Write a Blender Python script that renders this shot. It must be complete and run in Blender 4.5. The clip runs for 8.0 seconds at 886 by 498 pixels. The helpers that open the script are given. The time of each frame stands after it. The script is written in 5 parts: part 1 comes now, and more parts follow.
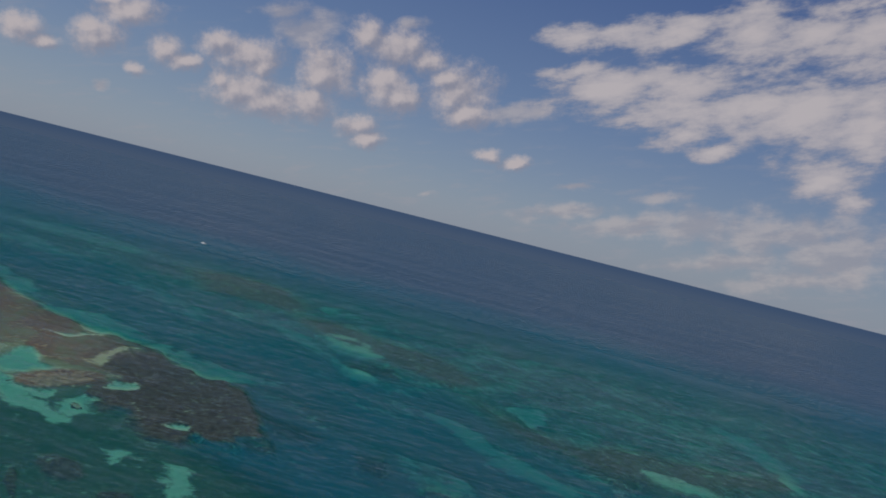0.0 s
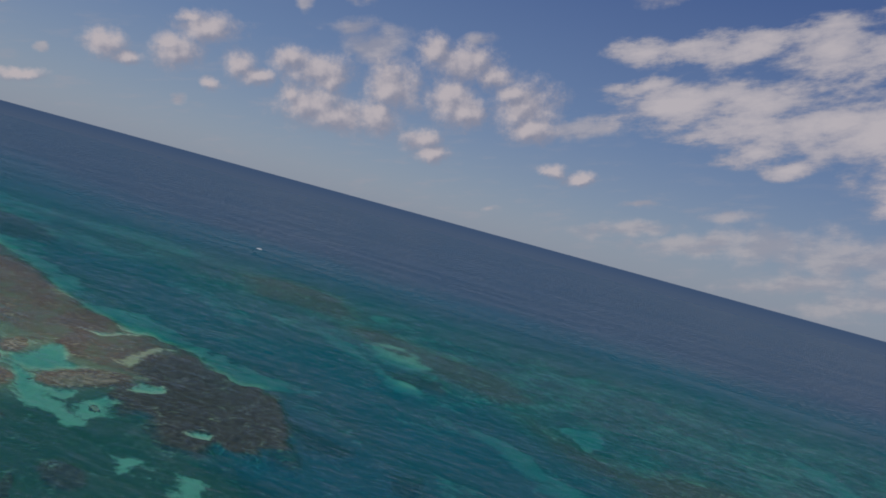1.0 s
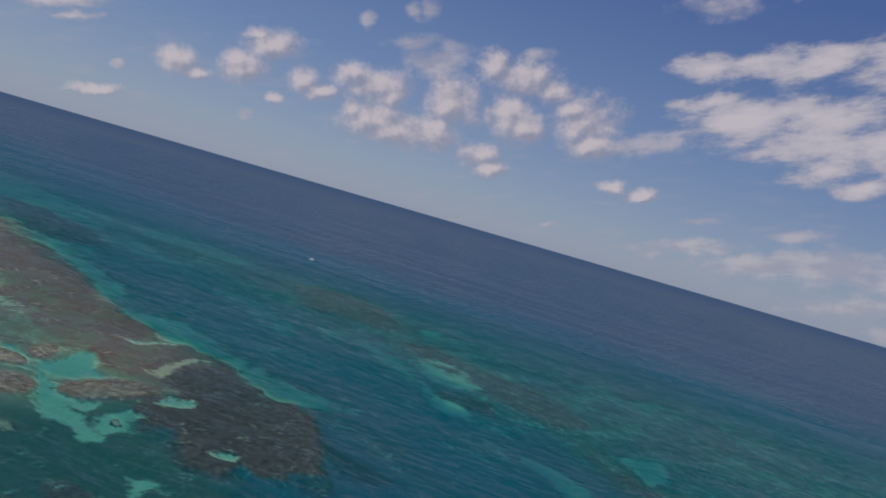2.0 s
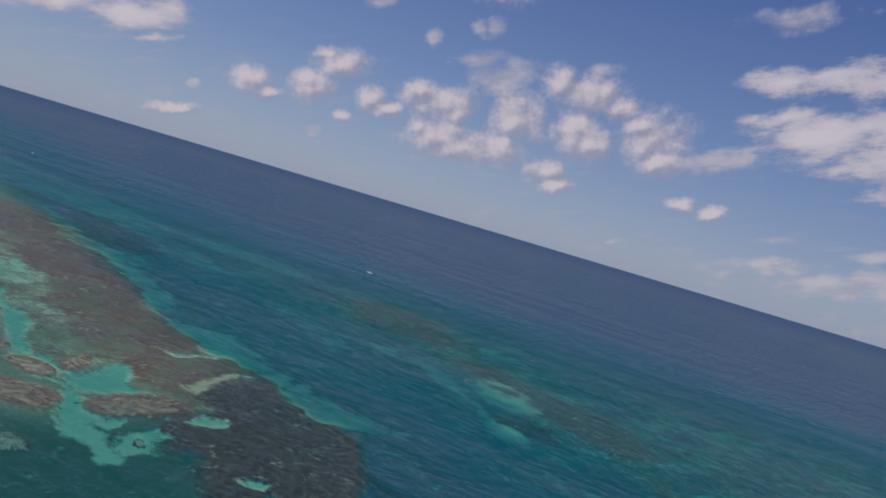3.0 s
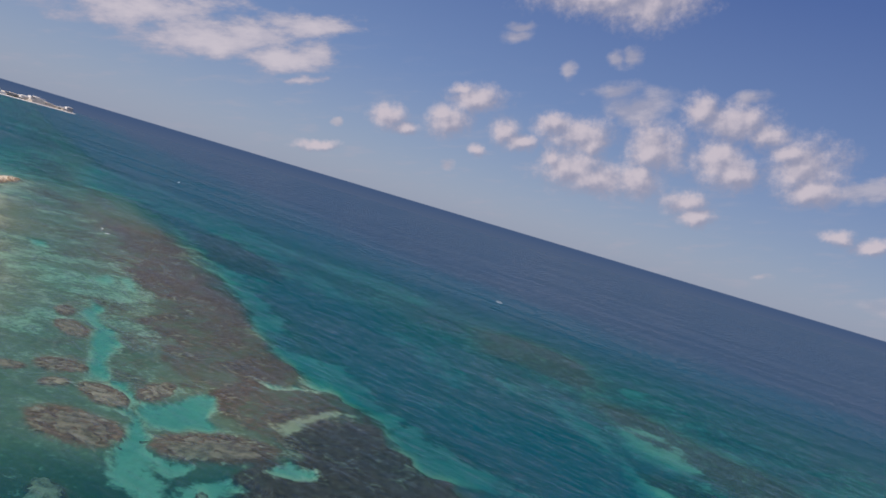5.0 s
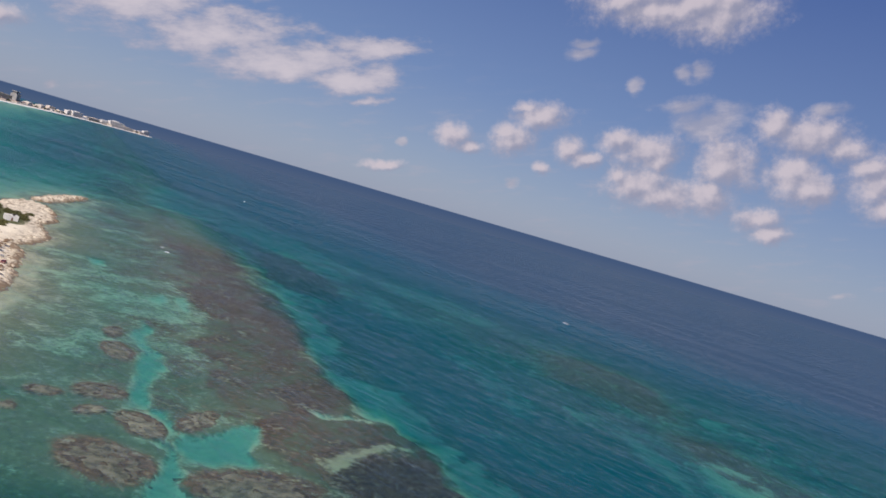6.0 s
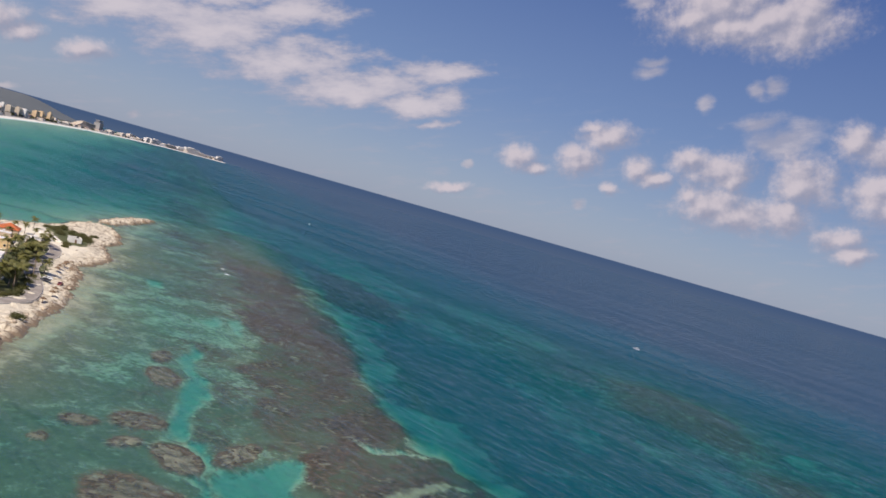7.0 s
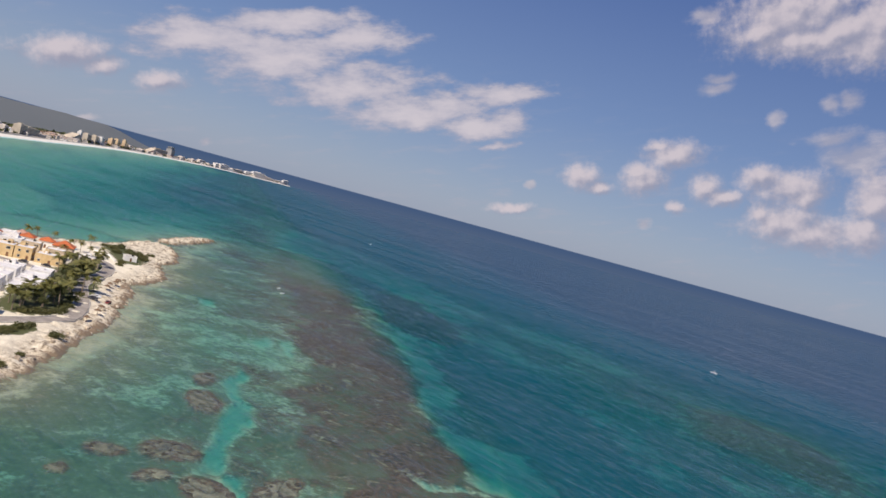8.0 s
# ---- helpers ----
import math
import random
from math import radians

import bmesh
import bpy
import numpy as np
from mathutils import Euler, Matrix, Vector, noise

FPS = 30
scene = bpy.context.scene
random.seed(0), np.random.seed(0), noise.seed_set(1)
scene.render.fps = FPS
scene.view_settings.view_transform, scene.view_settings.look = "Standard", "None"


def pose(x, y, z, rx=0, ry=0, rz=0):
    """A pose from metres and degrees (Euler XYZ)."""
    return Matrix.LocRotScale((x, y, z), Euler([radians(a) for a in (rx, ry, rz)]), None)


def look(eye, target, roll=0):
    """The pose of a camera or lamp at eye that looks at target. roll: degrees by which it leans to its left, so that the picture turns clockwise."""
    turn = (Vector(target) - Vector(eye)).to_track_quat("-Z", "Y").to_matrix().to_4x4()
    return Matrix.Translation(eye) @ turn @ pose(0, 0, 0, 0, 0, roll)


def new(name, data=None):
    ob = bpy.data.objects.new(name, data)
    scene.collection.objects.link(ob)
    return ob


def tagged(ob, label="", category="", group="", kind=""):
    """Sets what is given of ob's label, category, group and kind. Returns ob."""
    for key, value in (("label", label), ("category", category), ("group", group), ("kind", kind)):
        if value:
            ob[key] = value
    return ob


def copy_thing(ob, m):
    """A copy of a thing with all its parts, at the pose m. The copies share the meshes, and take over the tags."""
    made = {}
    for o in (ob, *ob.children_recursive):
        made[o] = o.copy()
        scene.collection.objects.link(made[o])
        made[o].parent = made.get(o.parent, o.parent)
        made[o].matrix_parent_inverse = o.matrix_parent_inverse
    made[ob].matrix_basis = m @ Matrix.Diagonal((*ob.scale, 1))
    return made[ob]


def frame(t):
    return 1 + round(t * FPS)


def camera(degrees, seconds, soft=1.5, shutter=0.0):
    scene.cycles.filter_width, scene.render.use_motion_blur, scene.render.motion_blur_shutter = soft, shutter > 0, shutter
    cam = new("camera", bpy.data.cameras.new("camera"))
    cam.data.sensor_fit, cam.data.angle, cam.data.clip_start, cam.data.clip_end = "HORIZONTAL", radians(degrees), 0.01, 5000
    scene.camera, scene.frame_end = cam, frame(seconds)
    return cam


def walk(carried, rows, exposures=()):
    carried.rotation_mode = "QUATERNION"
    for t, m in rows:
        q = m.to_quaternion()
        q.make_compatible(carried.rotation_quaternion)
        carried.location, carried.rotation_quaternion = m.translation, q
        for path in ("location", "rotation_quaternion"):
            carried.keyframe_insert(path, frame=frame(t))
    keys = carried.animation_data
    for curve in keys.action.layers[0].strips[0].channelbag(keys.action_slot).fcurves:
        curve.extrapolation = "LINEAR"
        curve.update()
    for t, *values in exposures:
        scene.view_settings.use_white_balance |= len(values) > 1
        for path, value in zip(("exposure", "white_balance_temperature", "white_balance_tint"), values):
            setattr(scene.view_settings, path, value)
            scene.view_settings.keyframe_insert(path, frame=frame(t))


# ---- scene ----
# ---------- camera and its flight ----------
cam = camera(62.2, 8.0, soft=1.6)
walk(cam, [
    (0.0, look((-30.5, -86.7, 100.0), (118.8, 390.1, 82.2), 14.22)),
    (0.5, look((-21.8, -75.3, 97.2), (106.5, 407.6, 78.8), 14.31)),
    (1.0, look((-16.3, -63.3, 95.9), (91.1, 424.6, 76.8), 15.30)),
    (1.5, look((-12.4, -51.4, 94.8), (75.9, 440.4, 75.4), 15.85)),
    (3.0, look((-1.8, -13.3, 91.6), (22.2, 485.7, 70.1), 16.59)),
    (3.5, look((0.0, -0.0, 90.0), (1.1, 499.5, 67.4), 16.83)),
    (4.0, look((1.4, 13.3, 88.1), (-20.1, 512.2, 63.3), 16.95)),
    (5.5, look((-0.8, 51.9, 83.4), (-92.2, 542.8, 57.3), 16.36)),
    (6.0, look((-2.2, 62.0, 83.6), (-115.3, 548.3, 57.2), 16.26)),
    (6.5, look((-3.3, 71.9, 83.3), (-139.2, 552.4, 57.7), 16.14)),
    (7.0, look((-4.6, 81.6, 83.1), (-163.2, 555.1, 58.6), 15.86)),
    (7.5, look((-7.7, 91.9, 81.8), (-186.9, 558.1, 58.4), 15.45)),
    (8.0, look((-11.8, 105.7, 79.2), (-212.4, 563.2, 57.3), 15.25)),
], exposures=[(0.0, -0.30, 6900, 11), (1.5, -0.20, 6700, 13), (3.0, -0.05, 6600, 16), (5.5, 0.04, 6600, 17), (8.0, 0.12, 6750, 15)])

# ---------- sun ----------
SUN_EL, SUN_AZ = 50.0, 188.0        # degrees; azimuth counted anticlockwise from +Y
sun_dir = Vector((-math.sin(radians(SUN_AZ)) * math.cos(radians(SUN_EL)),
                  math.cos(radians(SUN_AZ)) * math.cos(radians(SUN_EL)), math.sin(radians(SUN_EL))))
sun = new("sun", bpy.data.lights.new("sun", "SUN"))
sun.data.energy, sun.data.angle, sun.data.color = 4.2, radians(0.5), (1.0, 0.92, 0.78)
sun.rotation_euler = sun_dir.to_track_quat("Z", "Y").to_euler()


# ---------- node helper ----------
class Tree:
    """Short spellings for building node trees."""

    def __init__(self, tree):
        self.t = tree
        tree.nodes.clear()

    def n(self, kind, **props):
        node = self.t.nodes.new(kind)
        for k, v in props.items():
            setattr(node, k, v)
        return node

    def put(self, sock, v):
        if isinstance(v, bpy.types.NodeSocket):
            self.t.links.new(v, sock)
        elif v is not None:
            if hasattr(sock.default_value, "__len__") and isinstance(v, (tuple, list)) and len(v) == 3 and len(sock.default_value) == 4:
                v = (*v, 1.0)
            sock.default_value = v

    def math(self, op, a, b=None, c=None, clamp=False):
        m = self.n("ShaderNodeMath", operation=op, use_clamp=clamp)
        for i, v in enumerate((a, b, c)):
            if v is not None:
                self.put(m.inputs[i], v)
        return m.outputs[0]

    def vec(self, op, a, b=None, c=None):
        m = self.n("ShaderNodeVectorMath", operation=op)
        for i, v in enumerate((a, b, c)):
            if v is not None:
                self.put(m.inputs[i], v)
        return m.outputs["Value"] if op in ("LENGTH", "DOT_PRODUCT", "DISTANCE") else m.outputs[0]

    def mix(self, f, a, b, blend="MIX"):
        m = self.n("ShaderNodeMix", data_type="RGBA", blend_type=blend)
        self.put(m.inputs[0], f)
        self.put(m.inputs[6], a)
        self.put(m.inputs[7], b)
        return m.outputs[2]

    def remap(self, v, a, b, c=0.0, d=1.0, smooth=True):
        m = self.n("ShaderNodeMapRange", interpolation_type="SMOOTHSTEP" if smooth else "LINEAR")
        for i, x in enumerate((v, a, b, c, d)):
            self.put(m.inputs[i], x)
        return m.outputs[0]

    def noise(self, v, scale, detail=4.0, rough=0.55, dist=0.0, colour=False):
        m = self.n("ShaderNodeTexNoise")
        if v is not None:
            self.put(m.inputs["Vector"], v)
        m.inputs["Scale"].default_value, m.inputs["Detail"].default_value = scale, detail
        m.inputs["Roughness"].default_value, m.inputs["Distortion"].default_value = rough, dist
        return m.outputs["Color" if colour else "Fac"]

    def attr(self, name):
        return self.n("ShaderNodeAttribute", attribute_name=name).outputs["Fac"]


# ---------- sky with its clouds ----------
# rows: place across and up the cloud field, half width and half height, in degrees
PUFFS = [(-0.1, 6.4, 0.88, 0.82), (1.5, 5.6, 2.46, 1.53), (3.7, 4.8, 3.00, 1.20), (6.3, 4.6, 1.91, 1.43), (2.1, 8.0, 2.46, 1.31), (0.2, 8.8, 1.64,
    0.93), (3.1, 7.4, 1.20, 0.82), (7.6, 6.9, 2.29, 1.86), (10.9, 9.4, 1.36, 1.09), (13.2, 8.4, 2.46, 1.48), (15.3, 7.4, 1.36, 0.98), (12.1, 6.0,
    1.91, 1.64), (13.3, 4.9, 1.64, 1.31), (17.9, 5.1, 2.63, 1.80), (18.4, 3.5, 1.91, 1.09), (16.9, 6.0, 1.36, 0.77), (9.7, 2.8, 1.64, 0.93), (10.6,
    1.8, 1.36, 0.71), (20.0, 0.2, 0.98, 0.50), (21.9, -0.5, 1.20, 0.50)]
FAR_PUFFS = [(-5.9, 10.9, 2.18, 0.93), (-6.9, 11.5, 1.04, 0.57), (-7.9, 9.2, 1.66, 1.10), (-8.5, 9.8, 0.93, 0.67), (-12.6, 9.7, 1.30, 0.89), (-11.3,
    8.8, 0.93, 0.47), (-3.6, 8.5, 1.14, 0.99), (-2.4, 7.7, 1.14, 0.63), (-5.9, 7.1, 0.63, 0.47), (-18.1, 7.4, 1.56, 0.37), (-49.8, 19.0, 2.60, 1.04),
    (-47.5, 18.1, 1.30, 0.57), (-43.9, 17.1, 1.56, 0.73), (2.4, 19.7, 4.68, 2.18), (5.6, 18.2, 3.65, 1.88), (0.4, 19.0, 2.08, 0.93), (7.7, 18.5, 2.08,
    2.40), (3.3, 18.1, 4.68, 1.14), (7.2, 17.3, 3.65, 1.56)]
LAYERS = [(27.3, 8.5, 2.65, 0.97), (30.2, 8.7, 3.53, 0.79), (34.4, 8.1, 3.97, 1.06), (39.5, 7.6, 3.53, 1.59), (43.3, 6.6, 3.97, 2.03), (46.9, 5.7,
    2.20, 2.47), (29.5, 4.6, 5.29, 1.59), (34.1, 3.7, 4.85, 2.29), (39.4, 2.2, 4.41, 2.29), (43.2, 1.3, 4.41, 2.65), (46.7, 0.2, 2.20, 3.09)]
LAYERS_LOW = [(34.4, 0.6, 2.65, 0.88), (36.6, -0.7, 1.54, 0.57), (43.9, -3.3, 2.65, 1.32), (45.2, -5.0, 1.10, 0.75), (26.9, 6.1, 2.65, 0.62), (-40.3,
    20.3, 4.85, 1.41), (-35.7, 19.0, 4.85, 1.85), (-29.9, 17.0, 4.85, 1.85), (-25.0, 15.0, 5.07, 1.50), (-20.5, 13.8, 3.97, 0.97), (-29.5, 20.3, 3.53,
    1.06), (-19.2, 16.0, 3.97, 0.79), (-25.1, 14.2, 1.41, 0.79), (-19.2, 12.2, 1.76, 0.35), (-33.9, 21.4, 4.85, 1.06)]
VEILS = [(6.5, 10.0, 2.42, 1.23), (5.0, 11.3, 1.76, 0.57), (22.5, 3.2, 1.98, 0.79), (4.7, 13.6, 0.66, 0.53), (1.3, 12.8, 0.62, 0.62), (14.5, 10.2,
    1.23, 0.53), (-2.6, 15.4, 1.23, 0.44), (-16.6, 9.2, 0.35, 0.26), (-8.1, 5.9, 0.53, 0.35), (25.6, -4.4, 3.53, 0.57), (30.2, -5.6, 4.41, 0.71),
    (30.9, -6.1, 1.76, 0.44), (35.3, -5.9, 4.85, 1.23), (41.1, -7.0, 6.17, 1.32)]
VEILS_LOW = [(44.7, -8.4, 4.41, 1.76), (36.9, -8.7, 3.97, 0.71), (42.6, -10.2, 4.41, 0.88), (32.5, -3.7, 1.76, 0.44), (26.4, -2.5, 1.32, 0.26), (15.0,
    -2.6, 0.62, 0.22), (-49.0, 14.6, 0.88, 0.26), (-41.0, 12.8, 0.53, 0.31), (6.0, 13.7, 0.79, 0.66), (-2.4, 16.1, 1.32, 0.40), (-3.7, 20.5, 1.10,
    0.57), (28.2, 12.7, 2.65, 0.79)]
CLOUD_TILT = 16.5


def build_world():
    world = bpy.data.worlds.new("sky")
    scene.world = world
    world.use_nodes = True
    g = Tree(world.node_tree)
    out = g.n("ShaderNodeOutputWorld")
    bg = g.n("ShaderNodeBackground")
    g.t.links.new(bg.outputs[0], out.inputs[0])
    sky = g.n("ShaderNodeTexSky", sky_type="NISHITA")
    sky.sun_disc = False
    sky.sun_elevation, sky.sun_rotation = radians(SUN_EL), radians(-SUN_AZ)
    sky.air_density, sky.dust_density, sky.ozone_density = 1.0, 0.6, 2.0
    way = g.n("ShaderNodeTexCoord").outputs["Generated"]
    xyz = g.n("ShaderNodeSeparateXYZ")
    g.put(xyz.inputs[0], way)
    x, y, z = xyz.outputs
    # degrees to the right of +Y, and above the horizon
    across = g.math("MULTIPLY", g.math("ARCTAN2", x, y), 57.2958)
    up = g.math("MULTIPLY", g.math("ARCSINE", z), 57.2958)
    ct, st = math.cos(radians(CLOUD_TILT)), math.sin(radians(CLOUD_TILT))
    u = g.math("ADD", g.math("MULTIPLY", across, ct), g.math("MULTIPLY", up, st))
    v = g.math("SUBTRACT", g.math("MULTIPLY", up, ct), g.math("MULTIPLY", across, st))
    uv = g.n("ShaderNodeCombineXYZ")
    g.put(uv.inputs[0], u)
    g.put(uv.inputs[1], v)
    uv = uv.outputs[0]
    # slow warp, so that no cloud keeps a round outline
    warp = g.vec("SUBTRACT", g.noise(uv, 0.45, 4.0, 0.6, colour=True), (0.5, 0.5, 0.5))
    bent = g.vec("ADD", uv, g.vec("MULTIPLY", warp, (1.3, 1.0, 0.0)))
    # the same field a little way towards the light: it tells the sunny flanks from the shaded ones
    sunward = g.vec("ADD", bent, (-0.42, 0.55, 0.0))

    def field(rows, soft, where):
        best = None
        for cx, cy, rx, ry in rows:
            d = g.vec("LENGTH", g.vec("MULTIPLY_ADD", where, (1 / rx, 1 / ry, 0.0), (-cx / rx, -cy / ry, 0.0)))
            best = d if best is None else g.math("SMOOTH_MIN", best, d, soft)
        return g.math("SUBTRACT", 1.0, best)

    billow = g.noise(uv, 0.50, 6.0, 0.50)
    fine = g.noise(g.vec("MULTIPLY", uv, (0.7, 1.7, 1.0)), 0.42, 7.0, 0.6)
    puff = g.math("SMOOTH_MAX", field(PUFFS, 0.3, bent), field(FAR_PUFFS, 0.3, bent), 0.1)
    puff_sun = g.math("SMOOTH_MAX", field(PUFFS, 0.3, sunward), field(FAR_PUFFS, 0.3, sunward), 0.1)
    puff_d = g.math("ADD", puff, g.math("MULTIPLY", g.math("SUBTRACT", billow, 0.48), 1.15))
    wisp = g.noise(uv, 2.6, 5.0, 0.6)
    puff_d = g.math("ADD", puff_d, g.math("MULTIPLY", g.math("SUBTRACT", wisp, 0.5), 0.85))
    puff_a = g.remap(puff_d, -0.50, 0.70, 0.0, 0.90)
    layer_d = g.math("ADD", field(LAYERS + LAYERS_LOW, 0.5, bent), g.math("MULTIPLY", g.math("SUBTRACT", fine, 0.43), 3.0))
    layer_a = g.remap(layer_d, -0.20, 0.65, 0.0, 0.88)
    veil_d = g.math("ADD", field(VEILS + VEILS_LOW, 0.4, bent), g.math("MULTIPLY", g.math("SUBTRACT", g.math("MULTIPLY_ADD", billow, 0.6, g.math("MULTIPLY", fine, 0.4)), 0.47), 3.4))
    veil_a = g.remap(veil_d, -0.35, 0.85, 0.0, 0.62)
    # thin streaks low over the horizon
    low = g.noise(g.vec("MULTIPLY", uv, (0.35, 1.5, 1.0)), 0.8, 5.0, 0.6)
    low_a = g.math("MULTIPLY", g.remap(low, 0.50, 0.75, 0.0, 0.30), g.remap(up, 14.0, 2.0))
    # the sunny sides shine, the thick bases stay grey
    sunny = g.noise(g.vec("ADD", uv, (-0.42, 0.55, 0.0)), 0.50, 6.0, 0.50)
    flank = g.math("MULTIPLY_ADD", g.math("SUBTRACT", puff, puff_sun), 0.55, g.math("MULTIPLY", g.math("SUBTRACT", billow, sunny), 1.6))
    lit = g.remap(g.math("MULTIPLY_ADD", puff_d, 0.16, flank), -0.28, 0.50)
    white = g.mix(lit, (2.9, 3.05, 4.0), (5.7, 5.3, 5.7))
    lit2 = g.remap(layer_d, 0.0, 1.3)
    pale = g.mix(lit2, (3.5, 3.65, 4.6), (5.8, 5.5, 5.9))
    # sky colour: the blue of the height, paler and greyer towards the horizon
    ramp = g.n("ShaderNodeValToRGB")
    g.put(ramp.inputs[0], g.remap(up, 0.0, 50.0, smooth=False))
    stops = ramp.color_ramp.elements
    stops[0].position, stops[0].color = 0.0, (2.95, 3.6, 4.8, 1)
    stops[1].position, stops[1].color = 1.0, (0.35, 0.85, 2.8, 1)
    for place, colour in ((0.08, (2.35, 3.15, 4.6, 1)), (0.2, (1.50, 2.40, 4.4, 1)), (0.42, (0.72, 1.38, 3.55, 1))):
        e = stops.new(place)
        e.color = colour
    col = g.mix(0.75, g.mix(1.0, sky.outputs[0], (0.55, 0.62, 0.75), "MULTIPLY"), ramp.outputs[0])
    col = g.mix(low_a, col, (3.9, 3.9, 4.6))
    col = g.mix(veil_a, col, g.mix(g.remap(fine, 0.40, 0.62), (3.7, 3.7, 4.4), (5.3, 5.0, 5.3)))
    col = g.mix(layer_a, col, pale)
    col = g.mix(puff_a, col, white)
    # under the horizon the open sea goes on
    sea = g.mix(g.remap(up, -0.9, -0.05), (0.68, 1.10, 1.92), (0.50, 0.93, 1.86))
    col = g.mix(g.remap(up, -0.10, -0.02, 1.0, 0.0), col, sea)
    g.put(bg.inputs[0], col)
    bg.inputs[1].default_value = 0.1


build_world()


# ---------- materials of the large structure ----------
def material(name):
    m = bpy.data.materials.new(name)
    m.use_nodes = True
    g = Tree(m.node_tree)
    out = g.n("ShaderNodeOutputMaterial")
    return m, g, out


def principled(g, out, colour, rough=0.8, bump=None, strength=0.3, distance=0.1, metal=0.0):
    p = g.n("ShaderNodeBsdfPrincipled")
    g.put(p.inputs["Base Color"], colour)
    g.put(p.inputs["Roughness"], rough)
    g.put(p.inputs["Metallic"], metal)
    if bump is not None:
        b = g.n("ShaderNodeBump")
        b.inputs["Strength"].default_value, b.inputs["Distance"].default_value = strength, distance
        g.put(b.inputs["Height"], bump)
        g.put(p.inputs["Normal"], b.outputs[0])
    g.t.links.new(p.outputs[0], out.inputs[0])
    return p


def water_material():
    m, g, out = material("sea_water")
    pos = g.n("ShaderNodeNewGeometry").outputs["Position"]
    depth = g.attr("depth")
    # colour that the water leaves of what lies under it
    tint = g.n("ShaderNodeCombineColor")
    for i, k in enumerate((-0.34, -0.055, -0.044)):
        g.put(tint.inputs[i], g.math("EXPONENT", g.math("MULTIPLY", depth, k)))
    clear = g.n("ShaderNodeBsdfTransparent")
    g.put(clear.inputs[0], tint.outputs[0])
    # light scattered back by the water itself
    patch = g.noise(g.vec("MULTIPLY", pos, (1.0, 1.0, 0.0)), 0.006, 4.0, 0.6)
    deep = g.mix(g.remap(depth, 4.0, 22.0), (0.0015, 0.112, 0.176), (0.034, 0.078, 0.142))
    deep = g.mix(g.remap(patch, 0.35, 0.7, 0.0, 0.35), deep, (0.044, 0.082, 0.132))
    body = g.n("ShaderNodeBsdfDiffuse")
    g.put(body.inputs[0], deep)
    murk = g.math("SUBTRACT", 1.0, g.math("EXPONENT", g.math("MULTIPLY", g.math("POWER", depth, 1.4), -0.056)))
    mix = g.n("ShaderNodeMixShader")
    g.put(mix.inputs[0], murk)
    g.put(mix.inputs[1], clear.outputs[0])
    g.put(mix.inputs[2], body.outputs[0])
    # wind waves: long crests, with ripples on them
    turn = g.n("ShaderNodeVectorRotate", rotation_type="Z_AXIS")
    turn.inputs["Angle"].default_value = radians(20)
    g.put(turn.inputs["Vector"], pos)
    swell = g.noise(g.vec("MULTIPLY", turn.outputs[0], (0.30, 1.0, 0.0)), 0.11, 5.0, 0.62, 0.3)
    chop = g.noise(g.vec("MULTIPLY", turn.outputs[0], (0.36, 1.0, 0.0)), 0.32, 5.0, 0.62)
    height = g.math("ADD", g.math("MULTIPLY", swell, 1.0), g.math("MULTIPLY", chop, 0.35))
    bump = g.n("ShaderNodeBump")
    bump.inputs["Strength"].default_value, bump.inputs["Distance"].default_value = 0.9, 2.0
    g.put(bump.inputs["Height"], height)
    g.put(body.inputs["Normal"], bump.outputs[0])
    shine = g.n("ShaderNodeBsdfGlossy")
    shine.inputs["Roughness"].default_value = 0.25
    g.put(shine.inputs["Normal"], bump.outputs[0])
    fres = g.n("ShaderNodeFresnel")
    fres.inputs["IOR"].default_value = 1.33
    g.put(fres.inputs["Normal"], bump.outputs[0])
    top = g.n("ShaderNodeMixShader")
    # gusts roughen the sea in long lanes; crests catch the sky, troughs show the water
    gust = g.noise(g.vec("MULTIPLY", turn.outputs[0], (0.22, 1.0, 0.0)), 0.016, 5.0, 0.62, 0.4)
    crest = g.math("ADD", g.math("MULTIPLY", g.remap(swell, 0.38, 0.64), 0.30), g.math("MULTIPLY", g.remap(chop, 0.44, 0.62), 0.55))
    crest = g.math("ADD", crest, g.math("MULTIPLY", g.remap(gust, 0.34, 0.68), 0.35))
    gleam = g.math("MULTIPLY", g.math("MINIMUM", fres.outputs[0], 0.46), g.math("MULTIPLY_ADD", crest, 0.88, -0.03, clamp=True))
    g.put(top.inputs[0], gleam)
    g.put(top.inputs[1], mix.outputs[0])
    g.put(top.inputs[2], shine.outputs[0])
    g.t.links.new(top.outputs[0], out.inputs[0])
    return m


